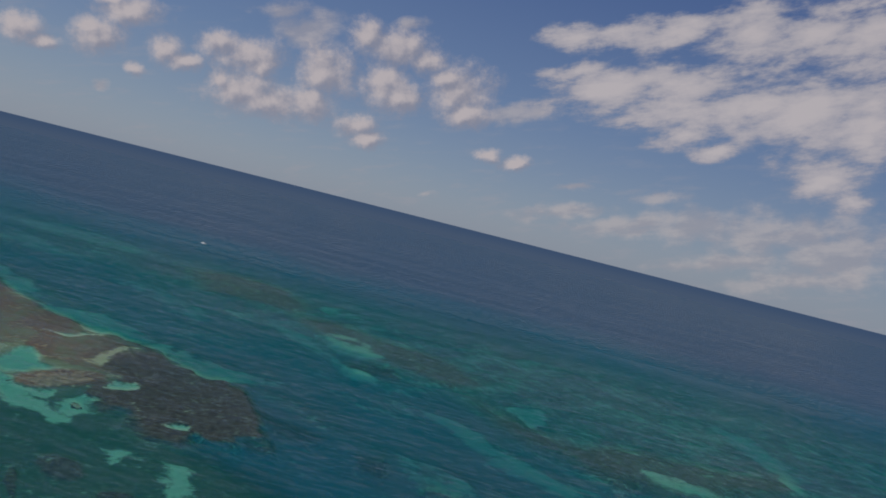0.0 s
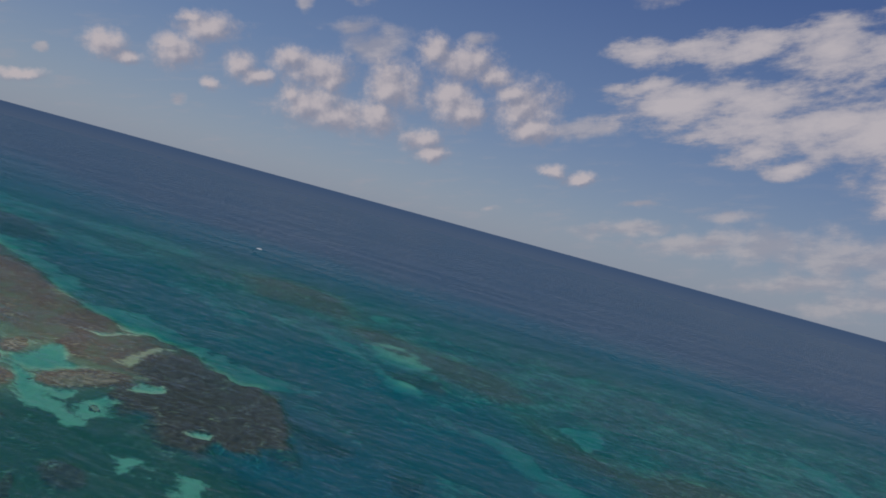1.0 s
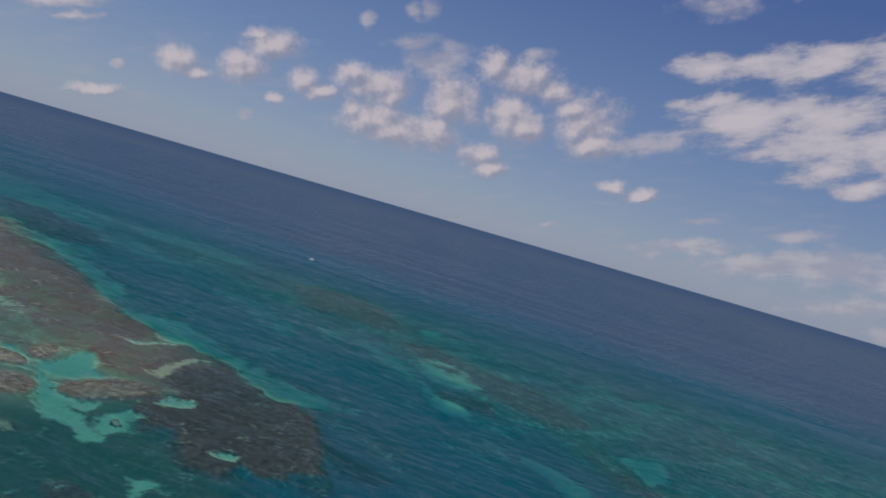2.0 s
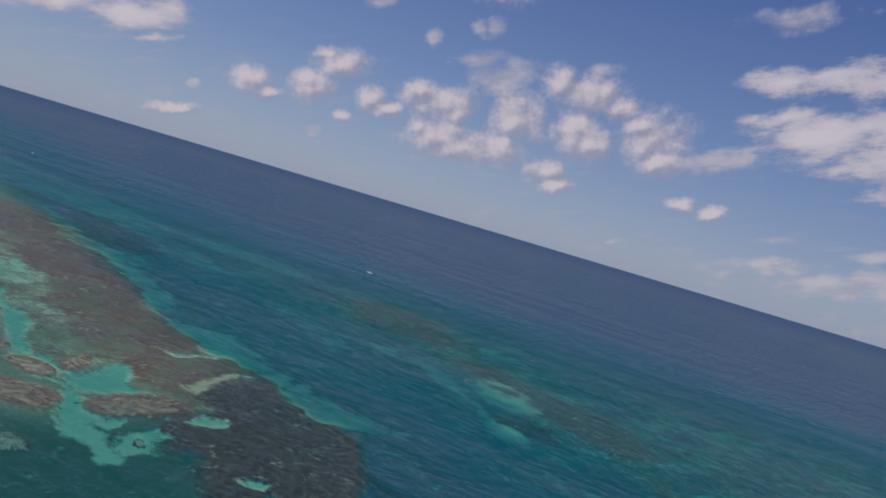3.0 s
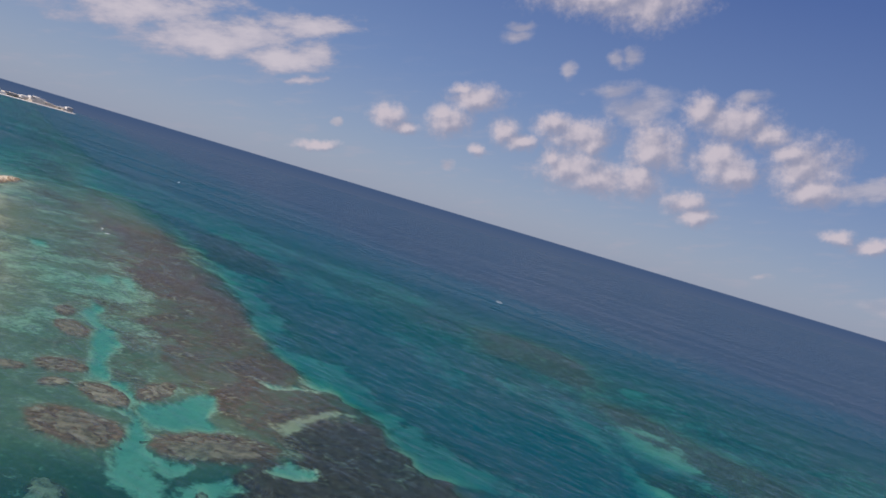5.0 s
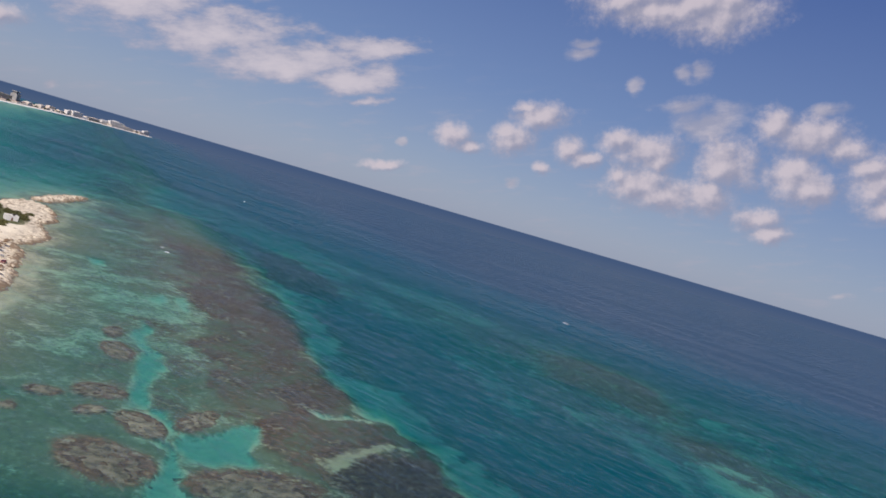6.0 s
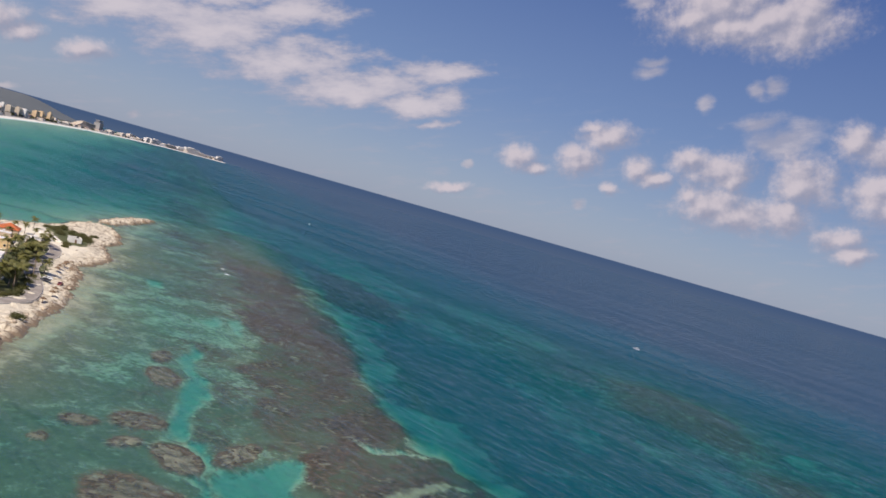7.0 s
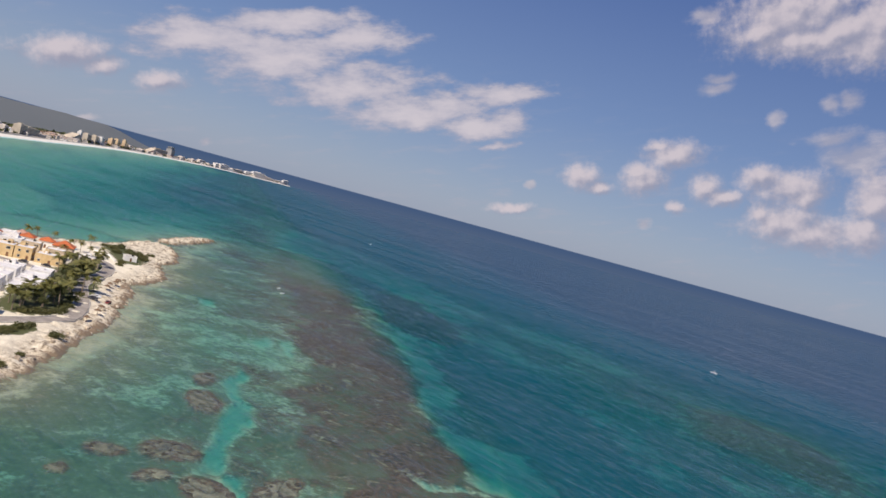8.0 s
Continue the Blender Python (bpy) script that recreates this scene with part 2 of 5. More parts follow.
def seabed_material():
    m, g, out = material("seabed")
    pos = g.n("ShaderNodeNewGeometry").outputs["Position"]
    flat = g.vec("MULTIPLY", pos, (1.0, 1.0, 0.0))
    n1 = g.noise(flat, 0.11, 6.0, 0.62, 0.6)
    n2 = g.noise(flat, 0.45, 5.0, 0.65, 0.4)
    n3 = g.noise(flat, 1.6, 4.0, 0.7)
    rough = g.math("ADD", g.math("ADD", g.math("MULTIPLY", n1, 0.40), g.math("MULTIPLY", n2, 0.40)), g.math("MULTIPLY", n3, 0.20))
    sand = g.mix(n2, (0.34, 0.32, 0.215), (0.50, 0.465, 0.33))
    weed = g.mix(n2, (0.060, 0.066, 0.040), (0.25, 0.235, 0.150))
    weed = g.mix(g.math("MULTIPLY", g.attr("dark"), 0.9), weed, g.mix(n2, (0.010, 0.024, 0.012), (0.030, 0.060, 0.034)))
    coral = g.mix(g.remap(n2, 0.3, 0.7), (0.048, 0.025, 0.019), (0.26, 0.138, 0.092))
    coral = g.mix(g.remap(n3, 0.55, 0.75, 0.0, 0.42), coral, (0.36, 0.30, 0.22))
    rubble = g.math("MULTIPLY", g.remap(n1, 0.52, 0.66), g.remap(n2, 0.40, 0.60))
    coral = g.mix(g.math("MULTIPLY", rubble, 0.5), coral, (0.40, 0.34, 0.23))
    coral = g.mix(g.math("MULTIPLY", g.attr("dark"), 0.82), coral, g.mix(g.remap(n2, 0.3, 0.75), (0.007, 0.004, 0.005), (0.042, 0.027, 0.024)))
    coral = g.mix(g.remap(n1, 0.5, 0.3, 0.0, 0.5), coral, (0.085, 0.062, 0.048))

    def crisp(name, amount, width):
        a = g.math("ADD", g.attr(name), g.math("MULTIPLY", g.math("SUBTRACT", rough, 0.5), amount))
        return g.remap(a, 0.5 - width, 0.5 + width)
    col = g.mix(crisp("weed", 3.0, 0.24), sand, weed)
    col = g.mix(crisp("reef", 2.4, 0.16), col, coral)
    pebble = g.mix(n2, (0.26, 0.23, 0.14), (0.44, 0.40, 0.27))
    col = g.mix(g.math("MULTIPLY", crisp("rubble", 2.0, 0.3), 0.85), col, pebble)
    clean = g.mix(n2, (0.30, 0.345, 0.235), (0.50, 0.54, 0.38))
    col = g.mix(g.math("MULTIPLY", crisp("sand", 3.6, 0.40), 0.88), col, clean)
    principled(g, out, col, 0.9, rough, 0.8, 0.5)
    return m


MAT_WATER, MAT_BED = water_material(), seabed_material()

# ---------- fields of the sea floor ----------
_lat = np.random.RandomState(7).rand(16, 128, 128)


def vnoise(x, y, size, seed=0):
    """Smooth noise from 0 to 1 with cells of that size in metres."""
    a = _lat[seed % 16]
    u, v = x / size + 31.7 * seed, y / size + 17.3 * seed
    i, j = np.floor(u).astype(int), np.floor(v).astype(int)
    fu, fv = u - i, v - j
    fu, fv = fu * fu * (3 - 2 * fu), fv * fv * (3 - 2 * fv)
    i0, i1, j0, j1 = i % 128, (i + 1) % 128, j % 128, (j + 1) % 128
    return (a[i0, j0] * (1 - fu) + a[i1, j0] * fu) * (1 - fv) + (a[i0, j1] * (1 - fu) + a[i1, j1] * fu) * fv


def fbm(x, y, size, seed=0, octaves=4):
    total, amp, norm = 0.0, 1.0, 0.0
    for k in range(octaves):
        total, norm = total + amp * vnoise(x, y, size / 2 ** k, seed + k), norm + amp
        amp *= 0.55
    return total / norm


def smooth(a, b, v):
    t = np.clip((v - a) / (b - a), 0, 1)
    return t * t * (3 - 2 * t)


# outlines of bright sand between the coral heads
SAND_RUNS = [[(-179, 323), (-189, 344), (-181, 341), (-165, 317), (-153, 310), (-140, 288), (-136, 277), (-124, 261), (-128, 258), (-141, 274), (-154, 292),
    (-162, 307), (-168, 310)], [(-124, 261), (-119, 265), (-113, 257), (-108, 254), (-102, 244), (-92, 232), (-83, 221), (-76, 210), (-81, 204), (-91, 216),
    (-95, 227), (-102, 237), (-113, 242), (-123, 253)], [(-108, 254), (-104, 255), (-100, 266), (-96, 276), (-92, 279), (-88, 266), (-86, 256), (-81, 250),
    (-73, 255), (-80, 246), (-89, 239), (-92, 234), (-98, 240)], [(-92, 220), (-86, 221), (-79, 214), (-72, 209), (-65, 202), (-62, 196), (-65, 191), (-72,
    198), (-79, 205), (-86, 210)]]
SAND_SPOTS = [[(-81, 219), (-72, 224), (-71, 218), (-74, 213)], [(-69, 212), (-62, 225), (-57, 222), (-59, 212), (-58, 205), (-64, 200)], [(-58, 232), (-55,
    243), (-47, 251), (-46, 243), (-50, 237)], [(-94, 309), (-86, 316), (-69, 330), (-68, 322), (-74, 316), (-87, 306)], [(-213, 402), (-212, 413), (-188,
    380), (-199, 385)], [(-47, 171), (-41, 176), (-35, 169), (-38, 161), (-42, 157)], [(-30, 168), (-20, 163), (-17, 142), (-26, 139), (-25, 152)], [(-29,
    205), (-23, 207), (-23, 200), (-28, 199)], [(-218, 382), (-221, 402), (-209, 395), (-205, 377)], [(-290, 425), (-282, 436), (-269, 420), (-275, 410)]]
# pale rubble on the reef flat
RUBBLE = [[(-70, 272), (-66, 293), (-59, 310), (-50, 315), (-59, 294), (-60, 274), (-65, 270)]]
# the reef belt along the shore, and its dark seaward end
BELT = [[(-346, 576), (-272, 500), (-219, 428), (-186, 385), (-157, 339), (-137, 316), (-117, 289), (-110, 282), (-94, 285), (-86, 261), (-78, 255), (-70,
    262), (-62, 253), (-54, 251), (-43, 248), (-27, 266), (-34, 281), (-54, 308), (-79, 341), (-103, 365), (-137, 403), (-172, 442), (-220, 502), (-284, 583),
    (-358, 657), (-441, 716), (-464, 681)]]
DARK_REEF = [[(-57, 222), (-52, 222), (-41, 205), (-33, 199), (-23, 206), (-10, 226), (5, 248), (5, 267), (-9, 278), (-28, 289), (-49, 301), (-52, 266), (-46,
    251), (-57, 232)], [(-59, 227), (-48, 209), (-40, 195), (-25, 182), (-20, 199), (-5, 190), (10, 202), (1, 246), (-22, 273), (-49, 314), (-58, 267)]]
REEF_PATCHES = [[(-322, 678), (-301, 725), (-221, 635), (-189, 615), (-177, 538), (-197, 527), (-241, 560)], [(62, 362), (85, 372), (105, 371), (97, 341),
    (75, 335)], [(12, 232), (27, 227), (38, 211), (26, 200), (13, 212)], [(-1, 204), (11, 205), (9, 190), (0, 191)], [(42, 196), (59, 196), (51, 183), (40,
    182)], [(66, 171), (81, 176), (84, 171), (64, 164)]]
# sand on the floor of the deeper channel outside the belt
DEEP_SAND = [[(-39, 316), (-29, 327), (-16, 318), (-8, 308), (7, 302), (20, 297), (25, 291), (9, 283), (-5, 282), (-13, 277), (-23, 296)], [(-221, 550),
    (-173, 490), (-133, 430), (-100, 382), (-73, 355), (-71, 334), (-95, 357), (-122, 391), (-168, 461)], [(-85, 377), (-79, 386), (-59, 356), (-41, 333),
    (-40, 318), (-55, 327), (-70, 343)], [(-558, 941), (-581, 1060), (-442, 932), (-333, 839), (-246, 752), (-231, 675), (-288, 707), (-384, 767), (-452,
    805)], [(-663, 1038), (-596, 1024), (-485, 976), (-372, 880), (-276, 776), (-256, 707), (-325, 735), (-419, 791), (-485, 771)]]
DEEP_SAND_THIN = [[(-300, 603), (-253, 584), (-209, 554), (-172, 540), (-167, 492), (-202, 506), (-242, 524)], [(-218, 638), (-199, 675), (-159, 628), (-119,
    589), (-119, 554), (-152, 560), (-184, 573)], [(-220, 754), (-184, 805), (-143, 790), (-82, 719), (-81, 672), (-132, 687), (-192, 705)], [(-101, 515),
    (-70, 526), (-31, 475), (-13, 431), (-24, 410), (-56, 446)], [(-10, 477), (12, 473), (19, 455), (3, 437)]]
DEEP_SAND_BANK = [[(16, 461), (33, 473), (50, 448), (58, 416), (72, 361), (83, 350), (99, 336), (119, 337), (102, 315), (85, 323), (64, 332), (50, 377), (33,
    423)], [(96, 306), (113, 286), (129, 265), (138, 239), (146, 217), (157, 204), (160, 193), (137, 186), (124, 200), (115, 213), (109, 235), (98, 266)],
    [(66, 219), (82, 212), (96, 191), (95, 174), (69, 166), (58, 184)], [(170, 325), (190, 331), (184, 304), (160, 287)], [(361, 388), (390, 371), (372, 333),
    (363, 300), (337, 244), (306, 235), (333, 277), (339, 317)]]
DEEP_SAND_OUTER = [[(54, 443), (88, 458), (101, 399), (83, 384), (64, 398)], [(220, 261), (219, 241), (235, 232), (250, 219), (210, 207), (201, 225)], [(77,
    571), (102, 590), (92, 557), (75, 542)], [(-392, 734), (-326, 670), (-251, 577), (-206, 512), (-214, 504), (-256, 554)]]
# brown reef on the bank beyond the channel
OUTER_REEF = [[(144, 331), (158, 288), (168, 276), (200, 276), (227, 279), (253, 272), (288, 264), (336, 270), (323, 240), (171, 196), (165, 207), (159, 238),
    (145, 256), (136, 285)], [(-49, 625), (-2, 662), (51, 638), (66, 547), (49, 513), (11, 528), (-22, 538)], [(48, 501), (80, 505), (115, 467), (156, 422),
    (163, 365), (137, 350), (111, 375), (83, 405), (60, 445)]]
# clean shoals in the bay behind the headland
SHOALS = [[(-668, 550), (-690, 600), (-634, 586), (-588, 558), (-524, 490), (-500, 441)], [(-486, 432), (-496, 475), (-468, 499), (-436, 514), (-412, 445),
    (-450, 442), (-440, 403)]]
# coral heads: x, y, half widths, turn in degrees
CORAL_HEADS = [(-108, 223, 10.9, 15.4, 74), (-117, 249, 6.5, 11.2, 64), (-141, 260, 7.4, 8.7, 133), (-132, 246, 3.3, 5.5, 165), (-149, 246, 4.8, 5.6, 1),
    (-74, 239, 10.9, 19.9, 138), (-109, 266, 5.1, 12.5, 3), (-166, 299, 6.3, 12.4, 47), (-183, 318, 3.6, 9.3, 35), (-146, 229, 2.6, 3.2, 44), (-57, 152, 6.3,
    9.9, 32), (-39, 138, 3.7, 5.4, 101), (-67, 138, 1.4, 9.9, 13), (-90, 188, 4.4, 5.7, 42), (-63, 210, 1.7, 2.9, 28)]
SHORE_N = np.array((0.76, 0.65))       # from the shore out to sea
HOTEL_LINE = [(-900, 500), (-1398, 1044), (-1648, 1356), (-2084, 1900), (-2485, 2483), (-2760, 3030), (-2925, 3420), (-2945, 3660), (-2910, 3870), (-2880, 4030)]
HEADLAND = [(-360, 60), (-270, 140), (-222, 195), (-196, 246), (-207, 268), (-224, 296), (-245, 331), (-267, 352), (-282, 373),
            (-307, 397), (-326, 440), (-359, 468), (-376, 501), (-410, 532), (-438, 543), (-436, 512), (-416, 474), (-418, 452),
            (-414, 428), (-416, 400), (-436, 350), (-500, 280), (-560, 60)]
ISLET = [(-446, 558, 7.0), (-462, 598, 9.5), (-479, 640, 6.0)]


def runs(x, y, lines):
    """How far inside the nearest run a place lies: 1 on its middle line, 0 at its edge, negative outside."""
    best = np.full(np.shape(x), -9.0)
    for line in lines:
        for (ax, ay, ar), (bx, by, br) in zip(line, line[1:]):
            dx, dy = bx - ax, by - ay
            t = np.clip(((x - ax) * dx + (y - ay) * dy) / (dx * dx + dy * dy), 0, 1)
            d = np.hypot(x - ax - t * dx, y - ay - t * dy)
            best = np.maximum(best, 1 - d / (ar + t * (br - ar)))
    return best


def heads(x, y, rows):
    best = np.full(np.shape(x), -9.0)
    for cx, cy, a, b, turn in rows:
        c, s = math.cos(radians(turn)), math.sin(radians(turn))
        u, v = (x - cx) * c + (y - cy) * s, -(x - cx) * s + (y - cy) * c
        best = np.maximum(best, 1 - np.hypot(u / a, v / b))
    return best


def line_side(x, y, pts):
    """Distance to a line, positive on its right side."""
    best, side = np.full(np.shape(x), 1e9), np.ones(np.shape(x))
    for (ax, ay), (bx, by) in zip(pts, pts[1:]):
        dx, dy = bx - ax, by - ay
        t = np.clip(((x - ax) * dx + (y - ay) * dy) / (dx * dx + dy * dy), 0, 1)
        d = np.hypot(x - ax - t * dx, y - ay - t * dy)
        s = np.sign((y - ay) * dx - (x - ax) * dy)
        side = np.where(d < best, -s, side)
        best = np.minimum(best, d)
    return best * side


def headland_in(x, y):
    """Metres inside the headland's shore; negative in the water."""
    best, inside = np.full(np.shape(x), 1e9), np.zeros(np.shape(x), bool)
    for (ax, ay), (bx, by) in zip(HEADLAND, HEADLAND[1:] + HEADLAND[:1]):
        dx, dy = bx - ax, by - ay
        t = np.clip(((x - ax) * dx + (y - ay) * dy) / (dx * dx + dy * dy), 0, 1)
        best = np.minimum(best, np.hypot(x - ax - t * dx, y - ay - t * dy))
        if dy:
            inside ^= ((ay > y) != (by > y)) & (x < dx * (y - ay) / dy + ax)
    ragged = 7 * (fbm(x, y, 17, 4) - 0.5) + 3.5 * (fbm(x, y, 5, 6) - 0.5)
    islet = np.full(np.shape(x), -1e9)
    for (ax, ay, ar), (bx, by, br) in zip(ISLET, ISLET[1:]):
        dx, dy = bx - ax, by - ay
        t = np.clip(((x - ax) * dx + (y - ay) * dy) / (dx * dx + dy * dy), 0, 1)
        islet = np.maximum(islet, ar + t * (br - ar) - np.hypot(x - ax - t * dx, y - ay - t * dy))
    return np.maximum(np.where(inside, best, -best), islet) + ragged


def patches(x, y, outlines, soft=0.16):
    """How far inside the nearest outline a place lies: 0 on it, 1 well inside, negative outside."""
    best = np.full(np.shape(x), -4.0)
    for pts in outlines:
        p = np.array(pts, float)
        q = np.roll(p, -1, 0)
        scale = soft * math.sqrt(abs(np.sum(p[:, 0] * q[:, 1] - q[:, 0] * p[:, 1])) / 2)
        lo, hi = p.min(0) - 4 * scale, p.max(0) + 4 * scale
        near = np.nonzero((x > lo[0]) & (x < hi[0]) & (y > lo[1]) & (y < hi[1]))[0]
        nx, ny = x[near], y[near]
        d, inside = np.full(len(near), 1e9), np.zeros(len(near), bool)
        for (ax, ay), (bx, by) in zip(p, q):
            dx, dy = bx - ax, by - ay
            t = np.clip(((nx - ax) * dx + (ny - ay) * dy) / (dx * dx + dy * dy + 1e-9), 0, 1)
            d = np.minimum(d, np.hypot(nx - ax - t * dx, ny - ay - t * dy))
            if dy:
                inside ^= ((ay > ny) != (by > ny)) & (nx < dx * (ny - ay) / dy + ax)
        best[near] = np.maximum(best[near], np.where(inside, d, -d) / scale)
    return best


def sea_fields(x0, y0):
    """Depth of the water and the cover of the floor: sand, rubble, weed, reef, and how dark its growth is."""
    x = x0 + 7 * (fbm(x0, y0, 26, 1) - 0.5) + 8 * (fbm(x0, y0, 9, 9) - 0.5)
    y = y0 + 9 * (fbm(x0, y0, 26, 5) - 0.5) + 11 * (fbm(x0, y0, 9, 12) - 0.5)
    c = SHORE_N[0] * x + SHORE_N[1] * y + 14 * (fbm(x0, y0, 70, 3) - 0.5)
    along = -SHORE_N[1] * x + SHORE_N[0] * y
    off = -headland_in(x0, y0)
    # the outer edge of the bank, past which the floor falls away
    brink = np.interp(along, [-200, 65, 218, 374, 511, 709, 1000], [760, 680, 620, 540, 450, 360, 250]) + 70 * (fbm(x0, y0, 160, 14) - 0.5)
    fall = np.clip(c - brink, 0, 900)
    depth = np.interp(c, [40, 92, 106, 150, 166, 184, 200, 262, 292, 330], [1.5, 1.3, 1.0, 1.1, 2.4, 5.6, 6.6, 6.6, 5.4, 4.6])
    depth = depth + fall * 0.012 + 12 * smooth(-180, 620, c - brink)
    depth = np.where(c < 95, np.minimum(depth, 0.2 + 0.030 * np.clip(off, 0, 80)), depth)
    # noise: large blotches, streaks across the view, fine mottle
    big = fbm(x0, y0, 45, 8)
    streak = fbm(x0 * 0.55 + y0 * 0.5, (y0 * 0.55 - x0 * 0.5) * 2.2, 30, 11)
    mottle = fbm(x0, y0 * 0.42, 11, 15, 5)
    stripe = fbm(c, along * 0.30, 17, 13, 5)
    # reef belt
    flat = patches(x, y, BELT, 0.10) + 1.5 * (fbm(x0, y0, 24, 10) - 0.5) + 0.9 * (fbm(x0, y0, 7, 3) - 0.5)
    end = 1 - smooth(620, 800, along)
    belt = smooth(-0.30, 0.20, flat) * end
    skirt = smooth(-1.7, -0.1, flat) * smooth(100, 130, c) * end
    dark = smooth(-2.6, 1.2, patches(x, y, DARK_REEF) + 2.2 * (fbm(x0, y0, 14, 10) - 0.5))
    belt = np.maximum(belt, smooth(0.55, 0.9, dark))
    # the pools at the belt's near end: green on the shore side, dark to seaward
    pool = (1 - smooth(196, 232, along + 0.10 * (c - 100))) * (1 - smooth(168, 196, c)) * (1 - belt)
    seaward = smooth(88, 118, c)
    # behind the headland the floor sinks to clean sand
    away = np.maximum(along - 600, 0)
    back = smooth(520, 760, along) * (1 - smooth(0, 1, (c + 0.16 * away) / (110 + 0.30 * away)))
    far = line_side(x0, y0, HOTEL_LINE)
    depth = depth * (1 - belt) + belt * np.minimum(depth, 0.45 + 0.45 * streak + 0.5 * dark)
    deep_sand = smooth(-0.9, 0.6, patches(x, y, DEEP_SAND))
    skirt = skirt * (1 - 0.7 * deep_sand)
    depth = depth * (1 - skirt) + skirt * np.minimum(depth, 1.2 + 3.4 * (1 - skirt))
    depth = depth + smooth(-0.9, 0.6, np.maximum(patches(x, y, DEEP_SAND), patches(x, y, DEEP_SAND_BANK))) * np.maximum(6.2 - depth, 0)
    depth = depth * (1 - pool) + pool * (2.5 + 4.2 * seaward)
    depth = depth * (1 - back) + back * np.interp(off, [0, 20, 70, 220, 600], [0.5, 1.6, 2.8, 4.2, 8.5])
    depth = depth + smooth(650, 1000, along) * smooth(-300, 100, c) * 1.5
    depth = np.where((far > -60) & (far < 900), np.minimum(depth, 0.9 + 0.010 * np.maximum(far, 0) + 9 * smooth(180, 850, far) + 0.02 * np.clip(y0 - 2900, 0, 900)), depth)
    # clean sand
    sand = np.maximum(patches(x, y, SAND_RUNS, 0.12), patches(x, y, SAND_SPOTS) - 0.25)
    sand = np.clip(0.48 + 0.50 * sand + 1.1 * (mottle - 0.5), 0, 1)
    lagoon = (1 - smooth(130, 150, c)) * (1 - belt) * (1 - pool)
    glade = lagoon * smooth(0.55, 0.72, 0.55 * streak + 0.45 * mottle + 0.16 * smooth(300, 360, along) * (1 - smooth(450, 560, along)))
    sand = np.maximum(sand, 0.52 * glade)
    rubble = np.clip(0.48 + 0.5 * patches(x, y, RUBBLE) + 1.3 * (mottle - 0.5), 0, 1)
    # sand on the floor of the channel, and the weed between
    px, py = x + 16 * (fbm(x0, y0, 34, 2) - 0.5), y + 26 * (fbm(x0, y0, 34, 7) - 0.5)
    pale = smooth(-0.9, 0.9, np.maximum(patches(px, py, DEEP_SAND) + 0.4, patches(px, py, DEEP_SAND_BANK) - 0.3))
    thin = smooth(-1.2, 1.0, np.maximum(patches(px, py, DEEP_SAND_THIN), patches(px, py, DEEP_SAND_OUTER)))
    pale = np.maximum(pale, 0.6 * thin) * (0.55 + 0.75 * smooth(0.30, 0.62, 0.5 * streak + 0.5 * fbm(x0, y0, 16, 6)))
    channel = smooth(166, 188, c) * (1 - smooth(285, 340, c)) * (1 - back)
    pale = np.maximum(pale, channel * smooth(0.44, 0.70, stripe) * (0.30 + 0.20 * (1 - smooth(150, 300, along))))
    bank = smooth(285, 330, c) * (1 - smooth(-150, 220, c - brink))
    pale = np.maximum(pale, bank * smooth(0.54, 0.72, stripe) * 0.12)
    shoal = smooth(-0.6, 0.5, patches(x, y, SHOALS))
    pale = np.clip(np.maximum(0.85 * pale, back * shoal), 0, 1)
    # coral
    hx, hy = x0 + 0.35 * (x - x0), y0 + 0.35 * (y - y0)
    knobs = np.clip(0.5 + 1.1 * heads(hx, hy, CORAL_HEADS), 0, 1)
    patch = smooth(-0.6, 0.6, patches(px, py, REEF_PATCHES))
    outer = smooth(-1.0, 0.8, patches(px, py, OUTER_REEF))
    reef = np.maximum.reduce([skirt * (0.30 + 0.55 * mottle), belt * (0.02 + 0.55 * big + 0.62 * mottle + 0.50 * dark), knobs, 0.85 * patch, outer * (0.40 + 0.75 * mottle), bank * (0.02 + 0.50 * streak + 0.35 * mottle)])
    reef = np.maximum(reef, lagoon * smooth(20, 90, c) * smooth(230, 300, along) * (-0.10 + 0.62 * big + 0.62 * mottle))
    reef = np.maximum(reef, 0.42 * (1 - smooth(6, 34, off)) * (0.4 + streak))
    reef = reef * (1 - 0.9 * np.clip(pale * 1.3 - 0.25, 0, 1)) * smooth(4, 14, off)
    sand = np.maximum(np.where(knobs > 0.5, 0, sand), smooth(0.20, 1.05, pale) * (0.10 + 0.75 * fbm(x0, y0, 12, 4)) * smooth(0.30, 0.60, 0.5 * big + 0.5 * streak) * (1 - back))
    weed = lagoon * (0.20 + 0.62 * streak + 0.56 * mottle) * smooth(0, 13, off) + (1 - lagoon) * (0.42 + 0.50 * streak + 0.30 * (1 - bank))
    weed = np.maximum(weed, pool * (0.80 + 0.5 * streak))
    weed = weed * (1 - back) + back * (-0.24 + 1.0 * streak) * (1 - shoal)
    weed = weed * (1 - 0.8 * pale)
    weed = np.maximum(weed, (1 - smooth(3, 26, off)) * (0.25 + 0.6 * mottle))
    # the floor follows its cover
    depth = depth - patch * np.clip(depth - 3.4, 0, 2.5) - outer * np.clip(depth - 2.4, 0, 3.0)
    depth = depth * (1 - 0.20 * pale * (depth > 3)) * (0.88 + 0.24 * streak)
    depth = depth + smooth(0.5, 0.8, sand) * (1.5 - 0.9 * glade) * smooth(2, 20, off) * (1 - pool) * (depth < 3)
